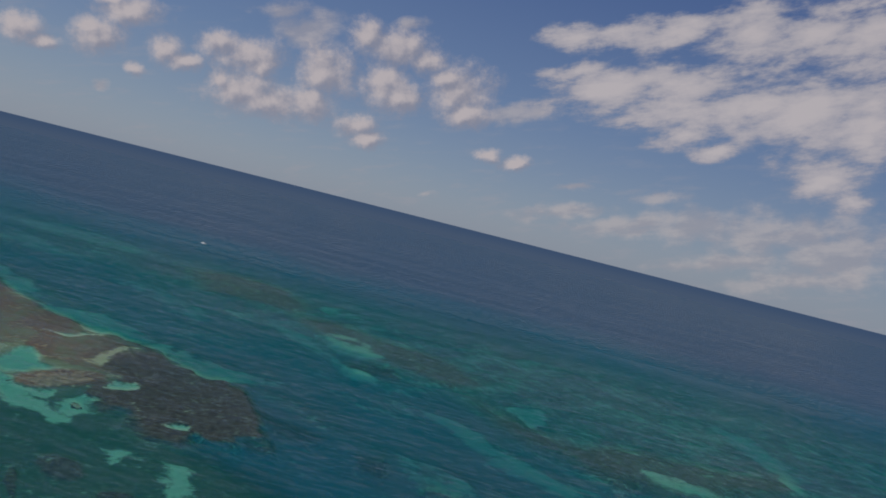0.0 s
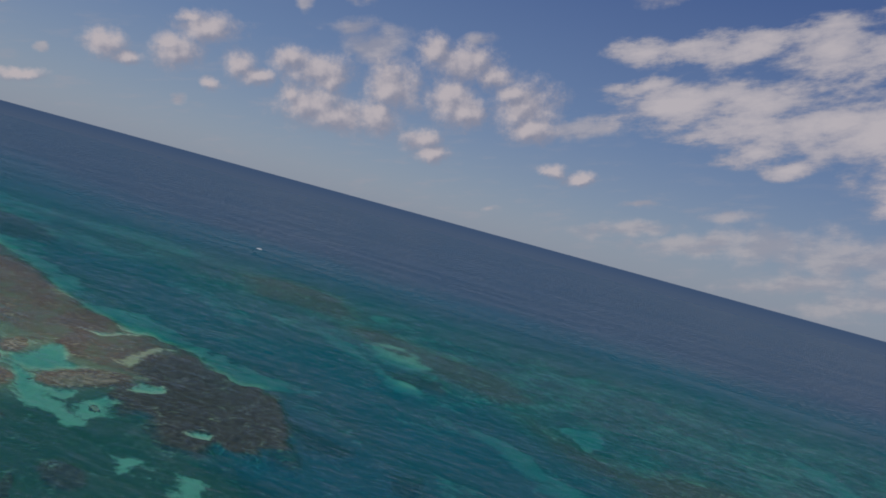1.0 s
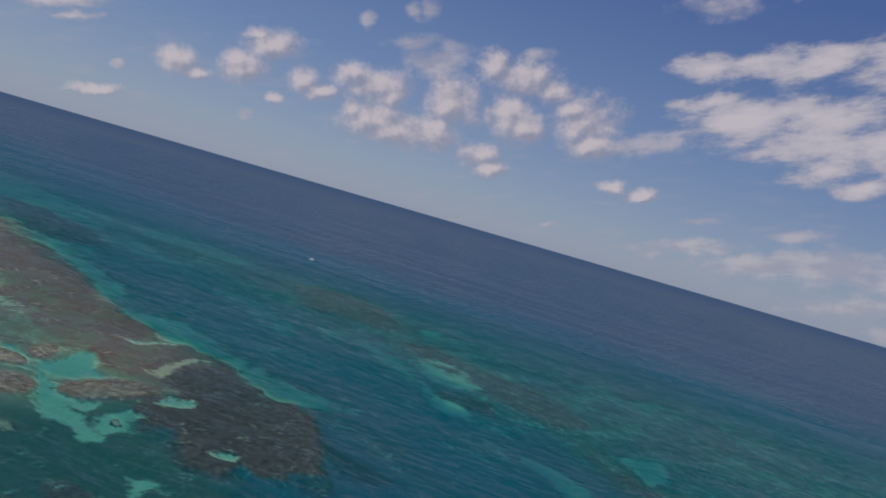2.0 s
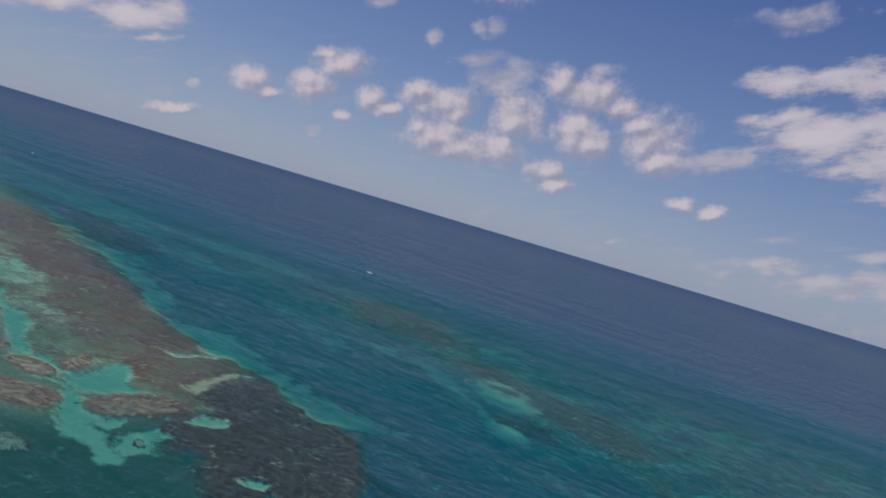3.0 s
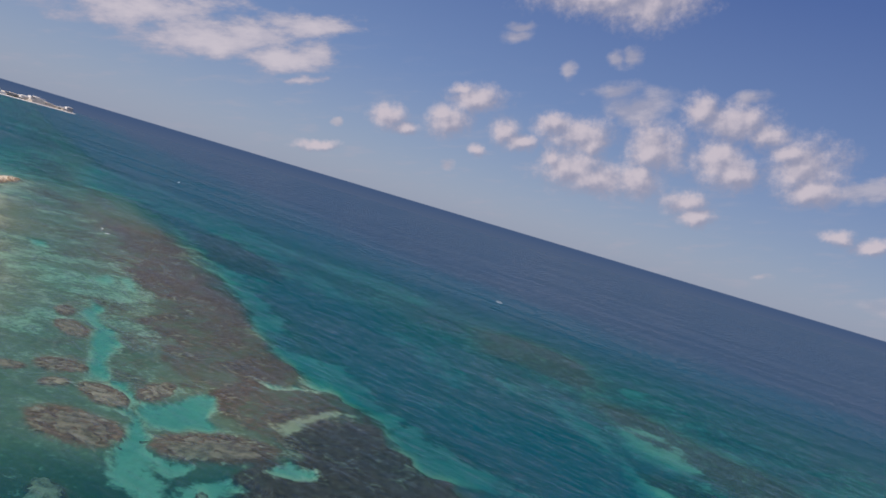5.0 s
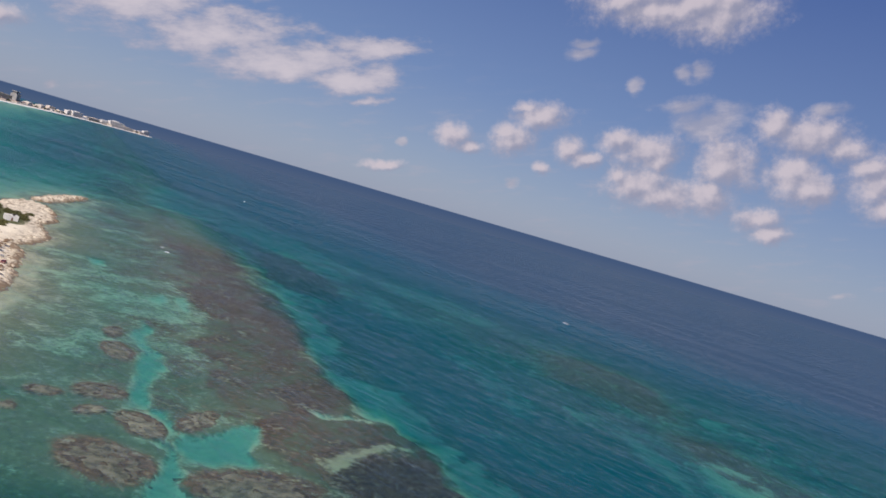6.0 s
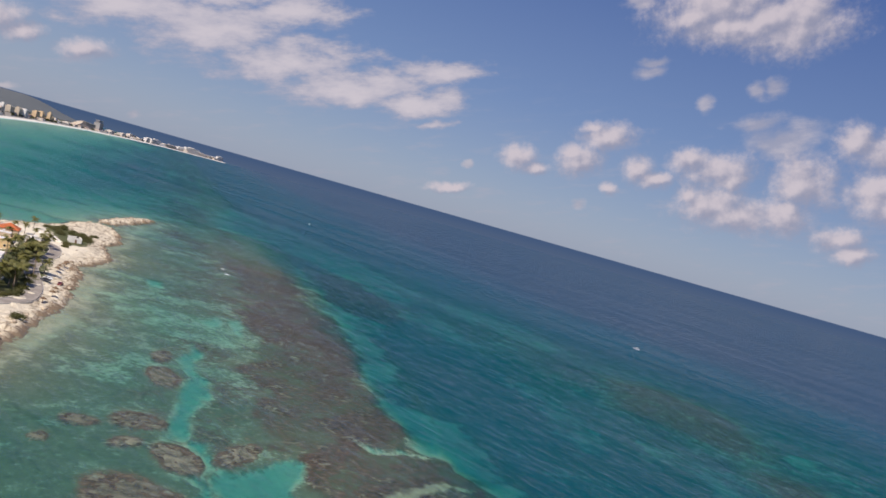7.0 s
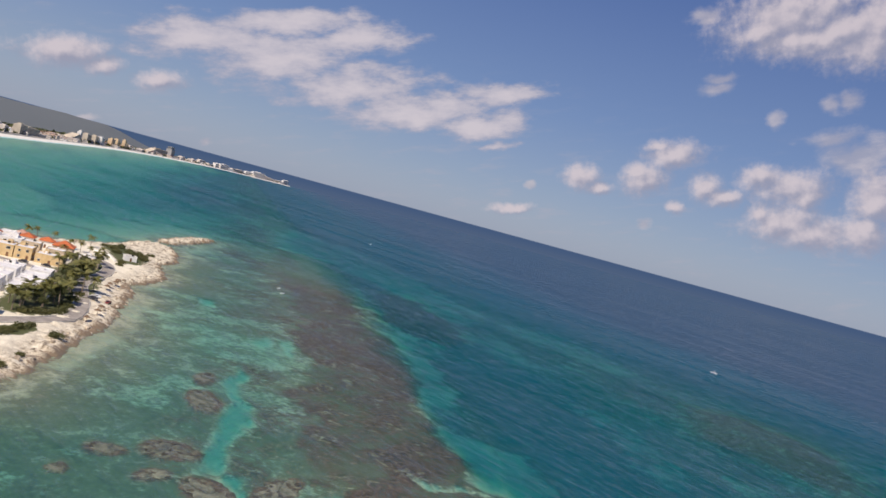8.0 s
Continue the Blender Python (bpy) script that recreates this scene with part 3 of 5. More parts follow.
    depth = depth * (1 - shoal * back) + shoal * back * 2.6
    top = smooth(0.35, 0.6, knobs)
    depth = depth * (1 - top) + top * np.minimum(depth, 0.75 + 1.2 * pool)
    shade = np.maximum.reduce([dark, skirt * smooth(105, 175, c) * 0.75, 0.40 * belt, pool * (0.80 + 0.20 * seaward), 0.55 * patch, channel * (0.12 + 0.5 * (1 - smooth(150, 330, along))), 0.25 * outer])
    return np.maximum(depth, 0.2), sand, weed, reef, shade, rubble


def sheet(name, az, rad, centre, height, mat, fields):
    """A sheet of rings and spokes with per-point fields."""
    a, r = np.meshgrid(az, rad)
    x, y = centre[0] - np.sin(a) * r, centre[1] + np.cos(a) * r
    f = fields(x.ravel(), y.ravel())
    z = height(x.ravel(), y.ravel(), f)
    co = np.stack([x.ravel(), y.ravel(), z], 1)
    na, nr = len(az), len(rad)
    i, j = np.meshgrid(np.arange(na), np.arange(nr - 1))
    i2 = (i + 1) % na
    quads = np.stack([j * na + i, (j + 1) * na + i, (j + 1) * na + i2, j * na + i2], -1).reshape(-1, 4)
    return mesh_object(name, co, quads, mat, f)


def mesh_object(name, co, quads, mat, fields=None, smooth_faces=True):
    me = bpy.data.meshes.new(name)
    me.vertices.add(len(co))
    me.vertices.foreach_set("co", np.asarray(co, np.float32).ravel())
    nq = len(quads)
    me.loops.add(nq * 4)
    me.loops.foreach_set("vertex_index", np.asarray(quads, np.int32).ravel())
    me.polygons.add(nq)
    me.polygons.foreach_set("loop_start", np.arange(0, nq * 4, 4, dtype=np.int32))
    me.polygons.foreach_set("use_smooth", np.full(nq, smooth_faces))
    me.update(calc_edges=True)
    for key, val in (fields or {}).items():
        me.attributes.new(key, "FLOAT", "POINT").data.foreach_set("value", np.asarray(val, np.float32))
    me.materials.append(mat)
    return new(name, me)


def bed_fields(x, y):
    d, s, w, r, k, p = sea_fields(x, y)
    return {"depth": d, "sand": s, "weed": w, "reef": r, "dark": k, "rubble": p}


def build_sea():
    centre = (-10.0, 20.0)
    front = np.radians(np.linspace(-62, 80, 640))
    rest = np.radians(np.linspace(80, 298, 60)[1:-1])
    az = np.concatenate([front, rest])
    rad = np.concatenate([[2, 30, 55], np.geomspace(75, 1400, 430), np.geomspace(1500, 30000, 30)])
    bed = sheet("seabed", az, rad, centre, lambda x, y, f: -0.5 * np.minimum(f["depth"], 14) - 0.2 - 0.5 * f["reef"] * (fbm(x, y, 3.0, 2) - 0.5), MAT_BED, bed_fields)
    tagged(bed, "sandy sea floor with brown coral reef and sea grass", "seabed", kind="structure")
    az2 = np.concatenate([np.radians(np.linspace(-62, 80, 400)), rest])
    rad2 = np.concatenate([[2, 30, 55], np.geomspace(75, 1400, 300), np.geomspace(1500, 30000, 30)])
    sea = sheet("water", az2, rad2, centre, lambda x, y, f: 0 * x, MAT_WATER, lambda x, y: {"depth": sea_fields(x, y)[0]})
    tagged(sea, "clear rippled sea water, turquoise over sand, navy offshore", "water", kind="structure")


build_sea()


# ---------- helpers for things ----------
def part(name, bm, mat, parent, label=""):
    """One bmesh as one mesh object under a thing or a part."""
    me = bpy.data.meshes.new(name)
    bm.to_mesh(me)
    bm.free()
    me.materials.append(mat)
    ob = new(name, me)
    ob.parent = parent
    return tagged(ob, label)


def thing(name, label, category, at=(0, 0, 0), turn=0.0, group=""):
    ob = new(name)
    ob.empty_display_size = 0.5
    ob.matrix_basis = pose(*at, 0, 0, turn)
    return tagged(ob, label, category, group)


def box(bm, sx, sy, sz, x=0.0, y=0.0, z=0.0, turn=0.0):
    """A box that stands on z."""
    m = pose(x, y, z + sz / 2, 0, 0, turn) @ Matrix.Diagonal((sx, sy, sz, 1))
    return bmesh.ops.create_cube(bm, size=1.0, matrix=m)["verts"]


def boxed(sx, sy, sz, x=0.0, y=0.0, z=0.0, turn=0.0, bevel=0.0):
    bm = bmesh.new()
    box(bm, sx, sy, sz, x, y, z, turn)
    if bevel:
        bmesh.ops.bevel(bm, geom=bm.edges[:], offset=bevel, segments=1, affect="EDGES")
    return bm


def surface(name, a, b, scale, rough=0.8, bump=0.3, dist=0.05, c=None, detail=5.0, random=0.0):
    """A rough surface that varies between two colours, with blotches of a third."""
    m, g, out = material(name)
    pos = g.n("ShaderNodeTexCoord").outputs["Object"]
    n1, n2 = g.noise(pos, scale, detail, 0.6), g.noise(pos, scale * 7, 4.0, 0.65)
    col = g.mix(g.remap(n1, 0.3, 0.7), a, b)
    if c:
        col = g.mix(g.remap(n2, 0.52, 0.72, 0.0, 0.8), col, c)
    if random:
        info = g.n("ShaderNodeObjectInfo").outputs["Random"]
        hsv = g.n("ShaderNodeHueSaturation")
        g.put(hsv.inputs["Value"], g.remap(info, 0, 1, 1 - random, 1 + random, smooth=False))
        g.put(hsv.inputs["Color"], col)
        col = hsv.outputs[0]
    principled(g, out, col, rough, g.math("ADD", n1, g.math("MULTIPLY", n2, 0.4)), bump, dist)
    return m


def foliage(name, a, b):
    m, g, out = material(name)
    geo = g.n("ShaderNodeNewGeometry")
    info = g.n("ShaderNodeObjectInfo").outputs["Random"]
    v = g.math("ADD", g.math("MULTIPLY", geo.outputs["Random Per Island"], 0.7), g.math("MULTIPLY", info, 0.3))
    col = g.mix(v, a, b)
    p = principled(g, out, col, 0.55)
    leaf = g.n("ShaderNodeBsdfTranslucent")
    g.put(leaf.inputs[0], col)
    mix = g.n("ShaderNodeMixShader")
    mix.inputs[0].default_value = 0.25
    g.put(mix.inputs[1], p.outputs[0])
    g.put(mix.inputs[2], leaf.outputs[0])
    g.t.links.new(mix.outputs[0], out.inputs[0])
    return m


def land_material():
    m, g, out = material("headland_ground")
    pos = g.n("ShaderNodeNewGeometry").outputs["Position"]
    n1, n2, n3 = g.noise(pos, 0.07, 5.0, 0.6), g.noise(pos, 0.35, 6.0, 0.65, 0.5), g.noise(pos, 1.5, 4.0, 0.7)
    sand = g.mix(n2, (0.70, 0.62, 0.47), (0.90, 0.85, 0.71))
    rock = g.mix(g.remap(n2, 0.3, 0.7), (0.44, 0.36, 0.25), (0.84, 0.77, 0.62))
    rock = g.mix(g.remap(n3, 0.55, 0.72, 0.0, 0.85), rock, (0.13, 0.10, 0.08))
    # crevice shade put into the colour where the bump lies low
    rock = g.mix(g.remap(n2, 0.46, 0.36, 0.0, 0.8), rock, (0.15, 0.11, 0.08))
    wet = g.mix(n2, (0.13, 0.095, 0.06), (0.30, 0.22, 0.15))
    grass = g.mix(n2, (0.045, 0.065, 0.02), (0.13, 0.13, 0.05))

    def crisp(name, amount, width):
        a = g.math("ADD", g.attr(name), g.math("MULTIPLY", g.math("SUBTRACT", n2, 0.5), amount))
        return g.remap(a, 0.5 - width, 0.5 + width)
    col = g.mix(crisp("rock", 1.6, 0.2), sand, rock)
    col = g.mix(crisp("wet", 2.4, 0.16), col, wet)
    col = g.mix(crisp("grass", 1.4, 0.12), col, grass)
    principled(g, out, col, 0.9, g.math("ADD", n2, g.math("MULTIPLY", n3, 0.5)), 0.7, 0.4)
    return m


MAT_LAND = land_material()
MAT_ROCK = surface("limestone", (0.22, 0.17, 0.12), (0.60, 0.52, 0.42), 0.5, 0.9, 0.8, 0.2, (0.12, 0.09, 0.07), random=0.25)
MAT_CORAL = surface("coral", (0.10, 0.066, 0.050), (0.38, 0.25, 0.175), 0.30, 0.9, 0.9, 0.3, (0.38, 0.35, 0.24), random=0.2)
MAT_ASPHALT = surface("road_asphalt", (0.27, 0.24, 0.215), (0.38, 0.34, 0.30), 0.3, 0.9, 0.2, 0.02)
MAT_CONCRETE = surface("kerb_concrete", (0.45, 0.42, 0.38), (0.6, 0.57, 0.52), 1.0, 0.85, 0.2, 0.02)

# ---------- the headland ----------
GARDEN = [[(-262, 300, 9.0), (-272, 316, 12.0), (-290, 342, 13.0), (-312, 362, 13.0), (-335, 392, 10.0), (-352, 404, 7.0)],
          [(-354, 436, 8.0), (-378, 456, 13.0), (-396, 462, 9.0)], [(-236, 278, 5.0), (-238, 286, 4.0)]]


def ground_height(x, y):
    d = headland_in(x, y)
    h = np.interp(d, [-14, -6, 0, 1.2, 4, 12, 30, 80], [-2.2, -1.4, -0.12, 0.55, 1.2, 2.2, 2.6, 3.0])
    crag = smooth(-2, 1, d) * (1 - smooth(13, 24, d) * (1 - 0.8 * smooth(435, 470, y)))
    crag = crag * (1 - 0.6 * smooth(4, 11, d))
    return h + crag * (1.4 * (fbm(x, y, 11, 10) - 0.5) + 2.6 * (np.abs(fbm(x, y, 6.5, 2) - 0.5) * 2.2 - 0.25) + 2.0 * (fbm(x, y, 2.4, 7) - 0.5))


def ground_at(x, y):
    return float(ground_height(np.array([float(x)]), np.array([float(y)]))[0])


def build_headland():
    step = 1.15
    xs, ys = np.arange(-572, -178, step), np.arange(48, 668, step)
    gx, gy = np.meshgrid(xs, ys)
    x, y = gx.ravel(), gy.ravel()
    d = headland_in(x, y)
    z = ground_height(x, y)
    keep = (d > -9).reshape(gx.shape)
    cell = keep[:-1, :-1] & keep[1:, :-1] & keep[:-1, 1:] & keep[1:, 1:]
    j, i = np.nonzero(cell)
    n = len(xs)
    quads = np.stack([j * n + i, j * n + i + 1, (j + 1) * n + i + 1, (j + 1) * n + i], 1)
    used = np.unique(quads)
    back = np.full(len(x), -1)
    back[used] = np.arange(len(used))
    g = np.clip(0.5 + 0.9 * runs(x, y, GARDEN), 0, 1)
    fields = {"rock": np.interp(d, [0, 4, 9, 16, 24], [1.0, 1.0, 0.75, 0.42, 0.2]) + 0.5 * smooth(430, 470, y),
              "wet": np.interp(d, [-3, 0.3, 2.5, 5.0, 8.0], [0.9, 0.8, 0.50, 0.22, -0.2]),
              "grass": g}
    ob = mesh_object("ground", np.stack([x, y, z], 1)[used], back[quads], MAT_LAND, {k: v[used] for k, v in fields.items()})
    tagged(ob, "pale limestone headland with sandy shore and grass", "headland", kind="structure")


build_headland()

ROAD = [(-296, 178), (-262, 238), (-249, 272), (-247, 287), (-247, 303), (-250, 314), (-259, 325), (-271, 336), (-287, 348),
        (-299, 358), (-307, 368), (-315, 381), (-326, 396), (-339, 408), (-351, 412), (-362, 405)]
STREET = [(-321, 362), (-332, 353), (-347, 345), (-362, 332), (-382, 302)]


def curve_points(pts, step):
    """Points at even steps along a smooth line through pts."""
    p = np.array(pts, float)
    p = np.vstack([2 * p[0] - p[1], p, 2 * p[-1] - p[-2]])
    out = []
    for k in range(1, len(p) - 2):
        a, b, c, d = p[k - 1:k + 3]
        m = max(2, int(np.linalg.norm(c - b) / step))
        for t in np.arange(m) / m:
            out.append(0.5 * (2 * b + (c - a) * t + (2 * a - 5 * b + 4 * c - d) * t * t + (3 * b - a - 3 * c + d) * t ** 3))
    return np.array(out + [p[-2]])


def ribbon(name, pts, half, thick, lift, mat, side=0.0):
    """A strip along a line, laid on the ground, with a top and sides."""
    c = curve_points(pts, 1.5)
    t = np.gradient(c, axis=0)
    t /= np.linalg.norm(t, axis=1)[:, None]
    nrm = np.stack([-t[:, 1], t[:, 0]], 1)
    c = c + nrm * side
    z = ground_height(c[:, 0], c[:, 1])
    z = np.convolve(np.pad(z, 6, "edge"), np.ones(13) / 13, "valid") + lift
    rows = []
    for s, dz in ((-half, -thick), (-half, 0.0), (half, 0.0), (half, -thick)):
        rows.append(np.column_stack([c + nrm * s, z + dz]))
    co = np.stack(rows, 1).reshape(-1, 3)
    k = np.arange(len(c) - 1)[:, None] * 4
    quads = np.concatenate([k + np.array([a, a + 1, a + 5, a + 4]) for a in range(3)])[:, ::-1]
    return mesh_object(name, co, quads, mat, smooth_faces=False)


tagged(ribbon("road", ROAD, 3.0, 0.6, 0.22, MAT_ASPHALT), "grey asphalt coast road winding round a palm garden", "road", kind="structure")
tagged(ribbon("street", STREET, 2.6, 0.6, 0.2, MAT_ASPHALT), "grey asphalt side street between low houses", "road", kind="structure")
for s in (-3.2, 3.2):
    tagged(ribbon("kerb", ROAD, 0.16, 0.6, 0.36, MAT_CONCRETE, s), "pale concrete kerb along the coast road", "kerb", kind="structure")


# ---------- rocks along the shore ----------
def lump(seed, squash=0.6):
    """A broken lump of rock about one metre across."""
    rnd = random.Random(seed)
    bm = bmesh.new()
    bmesh.ops.create_icosphere(bm, subdivisions=2, radius=0.5)
    cuts = [(Vector((rnd.uniform(-1, 1), rnd.uniform(-1, 1), rnd.uniform(-0.4, 1))).normalized(), rnd.uniform(0.25, 0.42)) for _ in range(7)]
    for v in bm.verts:
        for nrm, d in cuts:
            over = v.co.dot(nrm) - d
            if over > 0:
                v.co -= nrm * over
        v.co += noise.noise_vector(v.co * 4 + Vector((seed, 0, 0))) * 0.05
        v.co.z *= squash
    me = bpy.data.meshes.new("rock")
    bm.to_mesh(me)
    bm.free()
    me.materials.append(MAT_ROCK)
    return me


def build_rocks():
    rnd = random.Random(11)
    shapes = [lump(k) for k in range(6)]
    made = 0
    while made < 290:
        near = rnd.random() < 0.85
        x, y = (rnd.uniform(-445, -196), rnd.uniform(240, 545)) if near else (rnd.uniform(-490, -436), rnd.uniform(545, 650))
        d = float(headland_in(np.array([x]), np.array([y]))[0])
        if not (-0.8 < d < 9 if rnd.random() < 0.8 else 9 < d < 17) or (x < -400 and y < 500):
            continue
        size = rnd.uniform(0.8, 2.6) * (1.0 if d < 7 else 0.6)
        ob = new("rock", shapes[made % 6])
        ob.matrix_basis = pose(x, y, ground_at(x, y) + 0.08 * size, 0, 0, rnd.uniform(0, 360)) @ Matrix.Diagonal((size * rnd.uniform(0.8, 1.5), size, size, 1))
        tagged(ob, "weathered brown limestone boulder on the rocky shore", "rock", "shore rocks")
        made += 1


build_rocks()


# ---------- coral heads under the water ----------
def build_corals():
    rnd = random.Random(3)
    for cx, cy, a, b, turn in CORAL_HEADS:
        rings, seg = 10, 60
        deep = -0.50 if 0.76 * cy - 0.65 * cx > 175 else -1.5
        co, quads = [], []
        ph = rnd.uniform(0, 50)
        for k in range(rings + 1):
            f = k / rings
            for s in range(seg):
                th = 2 * math.pi * s / seg
                edge = 0.90 + 0.60 * noise.noise(Vector((math.cos(th) * 1.5 + ph, math.sin(th) * 1.5, 0))) + 0.34 * noise.noise(Vector((math.cos(th) * 4 + ph, math.sin(th) * 4, 3))) + 0.12 * noise.noise(Vector((math.cos(th) * 11 + ph, math.sin(th) * 11, 5)))
                u, v = math.cos(th) * a * f * edge, math.sin(th) * b * f * edge
                top = deep - 0.9 * max(0.0, f - 0.72) / 0.28 * (0.6 + 0.4 * f)
                top += 0.16 * noise.noise(Vector((u * 0.5 + ph, v * 0.5, 1))) + 0.08 * noise.noise(Vector((u * 1.7, v * 1.7, ph)))
                co.append((u, v, min(top, -0.12)))
        for k in range(rings):
            for s in range(seg):
                s2 = (s + 1) % seg
                quads.append((k * seg + s, (k + 1) * seg + s, (k + 1) * seg + s2, k * seg + s2))
        ob = mesh_object("coral_head", co, quads, MAT_CORAL)
        ob.matrix_basis = pose(cx, cy, 0, 0, 0, turn)
        tagged(ob, "brown lumpy coral head just under the clear water", "coral", "coral heads")


build_corals()


# ---------- materials of the things ----------
MAT_WHITE = surface("white_render", (0.74, 0.72, 0.70), (0.84, 0.83, 0.81), 0.25, 0.85, 0.15, 0.02, (0.60, 0.57, 0.53))
MAT_ROOFWHITE = surface("white_roof_paint", (0.70, 0.68, 0.67), (0.82, 0.81, 0.80), 0.2, 0.8, 0.1, 0.02, (0.52, 0.50, 0.48))
MAT_YELLOW = surface("ochre_render", (0.56, 0.40, 0.20), (0.68, 0.51, 0.29), 0.3, 0.85, 0.15, 0.02, (0.44, 0.32, 0.18))
MAT_TAN = surface("tan_render", (0.50, 0.40, 0.28), (0.62, 0.51, 0.38), 0.3, 0.85, 0.15, 0.02, (0.40, 0.32, 0.24))
MAT_TILE = surface("orange_roof_tile", (0.46, 0.11, 0.035), (0.62, 0.19, 0.07), 0.8, 0.75, 0.3, 0.03, (0.36, 0.09, 0.04), random=0.15)
MAT_PINK = surface("faded_roof_tile", (0.46, 0.25, 0.19), (0.56, 0.34, 0.27), 0.8, 0.8, 0.3, 0.03)
MAT_GLASS = surface("dark_window_glass", (0.02, 0.025, 0.03), (0.04, 0.045, 0.05), 0.5, 0.15, 0.0, 0.01)
MAT_FRAME = surface("window_frame_paint", (0.50, 0.48, 0.45), (0.62, 0.60, 0.57), 1.0, 0.6, 0.05, 0.01)
MAT_WOOD = surface("brown_door_wood", (0.12, 0.06, 0.03), (0.22, 0.11, 0.06), 2.0, 0.6, 0.2, 0.01)
MAT_BRICKRED = surface("red_brown_paint", (0.26, 0.08, 0.05), (0.34, 0.12, 0.08), 1.0, 0.8, 0.2, 0.01)
MAT_TRUNK = surface("palm_bark", (0.16, 0.12, 0.085), (0.30, 0.24, 0.18), 2.0, 0.9, 0.6, 0.04)
MAT_FROND = foliage("palm_frond", (0.075, 0.095, 0.020), (0.26, 0.23, 0.07))
MAT_LEAF = foliage("tree_leaf", (0.035, 0.052, 0.015), (0.12, 0.125, 0.040))
MAT_SCRUB = foliage("sea_grape_leaf", (0.060, 0.075, 0.022), (0.18, 0.165, 0.055))
MAT_THATCH = surface("palm_thatch", (0.12, 0.075, 0.045), (0.24, 0.16, 0.10), 2.0, 0.95, 0.8, 0.06)
MAT_TYRE = surface("tyre_rubber", (0.015, 0.015, 0.016), (0.03, 0.03, 0.03), 3.0, 0.8, 0.2, 0.01)
MAT_CHROME = surface("wheel_rim_metal", (0.45, 0.45, 0.46), (0.55, 0.55, 0.56), 3.0, 0.35, 0.0, 0.01)
MAT_LAMP = surface("lamp_lens", (0.6, 0.58, 0.52), (0.7, 0.68, 0.62), 3.0, 0.2, 0.0, 0.01)
MAT_BOAT = surface("white_gelcoat", (0.74, 0.75, 0.76), (0.82, 0.83, 0.84), 1.0, 0.3, 0.0, 0.01)
MAT_FOAM = surface("sea_foam", (0.70, 0.74, 0.76), (0.85, 0.88, 0.90), 1.5, 0.9, 0.6, 0.1)


def car_paint(name, a):
    return surface(name, a, tuple(min(1, v * 1.15) for v in a), 0.8, 0.3, 0.0, 0.01)


MAT_CAR_WHITE, MAT_CAR_DARK = car_paint("white_car_paint", (0.7, 0.7, 0.7)), car_paint("dark_car_paint", (0.04, 0.04, 0.05))
MAT_CAR_RED = car_paint("dark_red_car_paint", (0.20, 0.03, 0.03))

# ---------- houses of the headland ----------
# rows of houses stand square to each other; this turn sets their fronts
HOUSE_TURN = 43.5


def window(parent, w, h, x, y, z, face):
    """A framed window on a wall. face: 0 the front (-y), 1 the right side (+x)."""
    turn = 0 if face == 0 else 90
    m = pose(x, y, z, 0, 0, turn)
    bm = bmesh.new()
    for sx, sz, ox, oz in ((w + 0.2, 0.12, 0, h), (w + 0.2, 0.12, 0, -0.12), (0.1, h, -w / 2 - 0.05, 0), (0.1, h, w / 2 + 0.05, 0)):
        box(bm, sx, 0.16, sz, ox, -0.04, oz)
    bmesh.ops.transform(bm, matrix=m, verts=bm.verts)
    win = part("window", bm, MAT_FRAME, parent, "dark window in a pale frame")
    bm = boxed(w, 0.06, h, 0, 0.0, 0)
    bmesh.ops.transform(bm, matrix=m, verts=bm.verts)
    part("pane", bm, MAT_GLASS, win)


def parapet(parent, w, d, z, mat, h=0.5, t=0.22):
    for sx, sy, x, y in ((w, t, 0, -d / 2 + t / 2), (w, t, 0, d / 2 - t / 2), (t, d - 2 * t, -w / 2 + t / 2, 0), (t, d - 2 * t, w / 2 - t / 2, 0)):
        part("parapet", boxed(sx, sy, h, x, y, z, bevel=0.03), mat, parent)


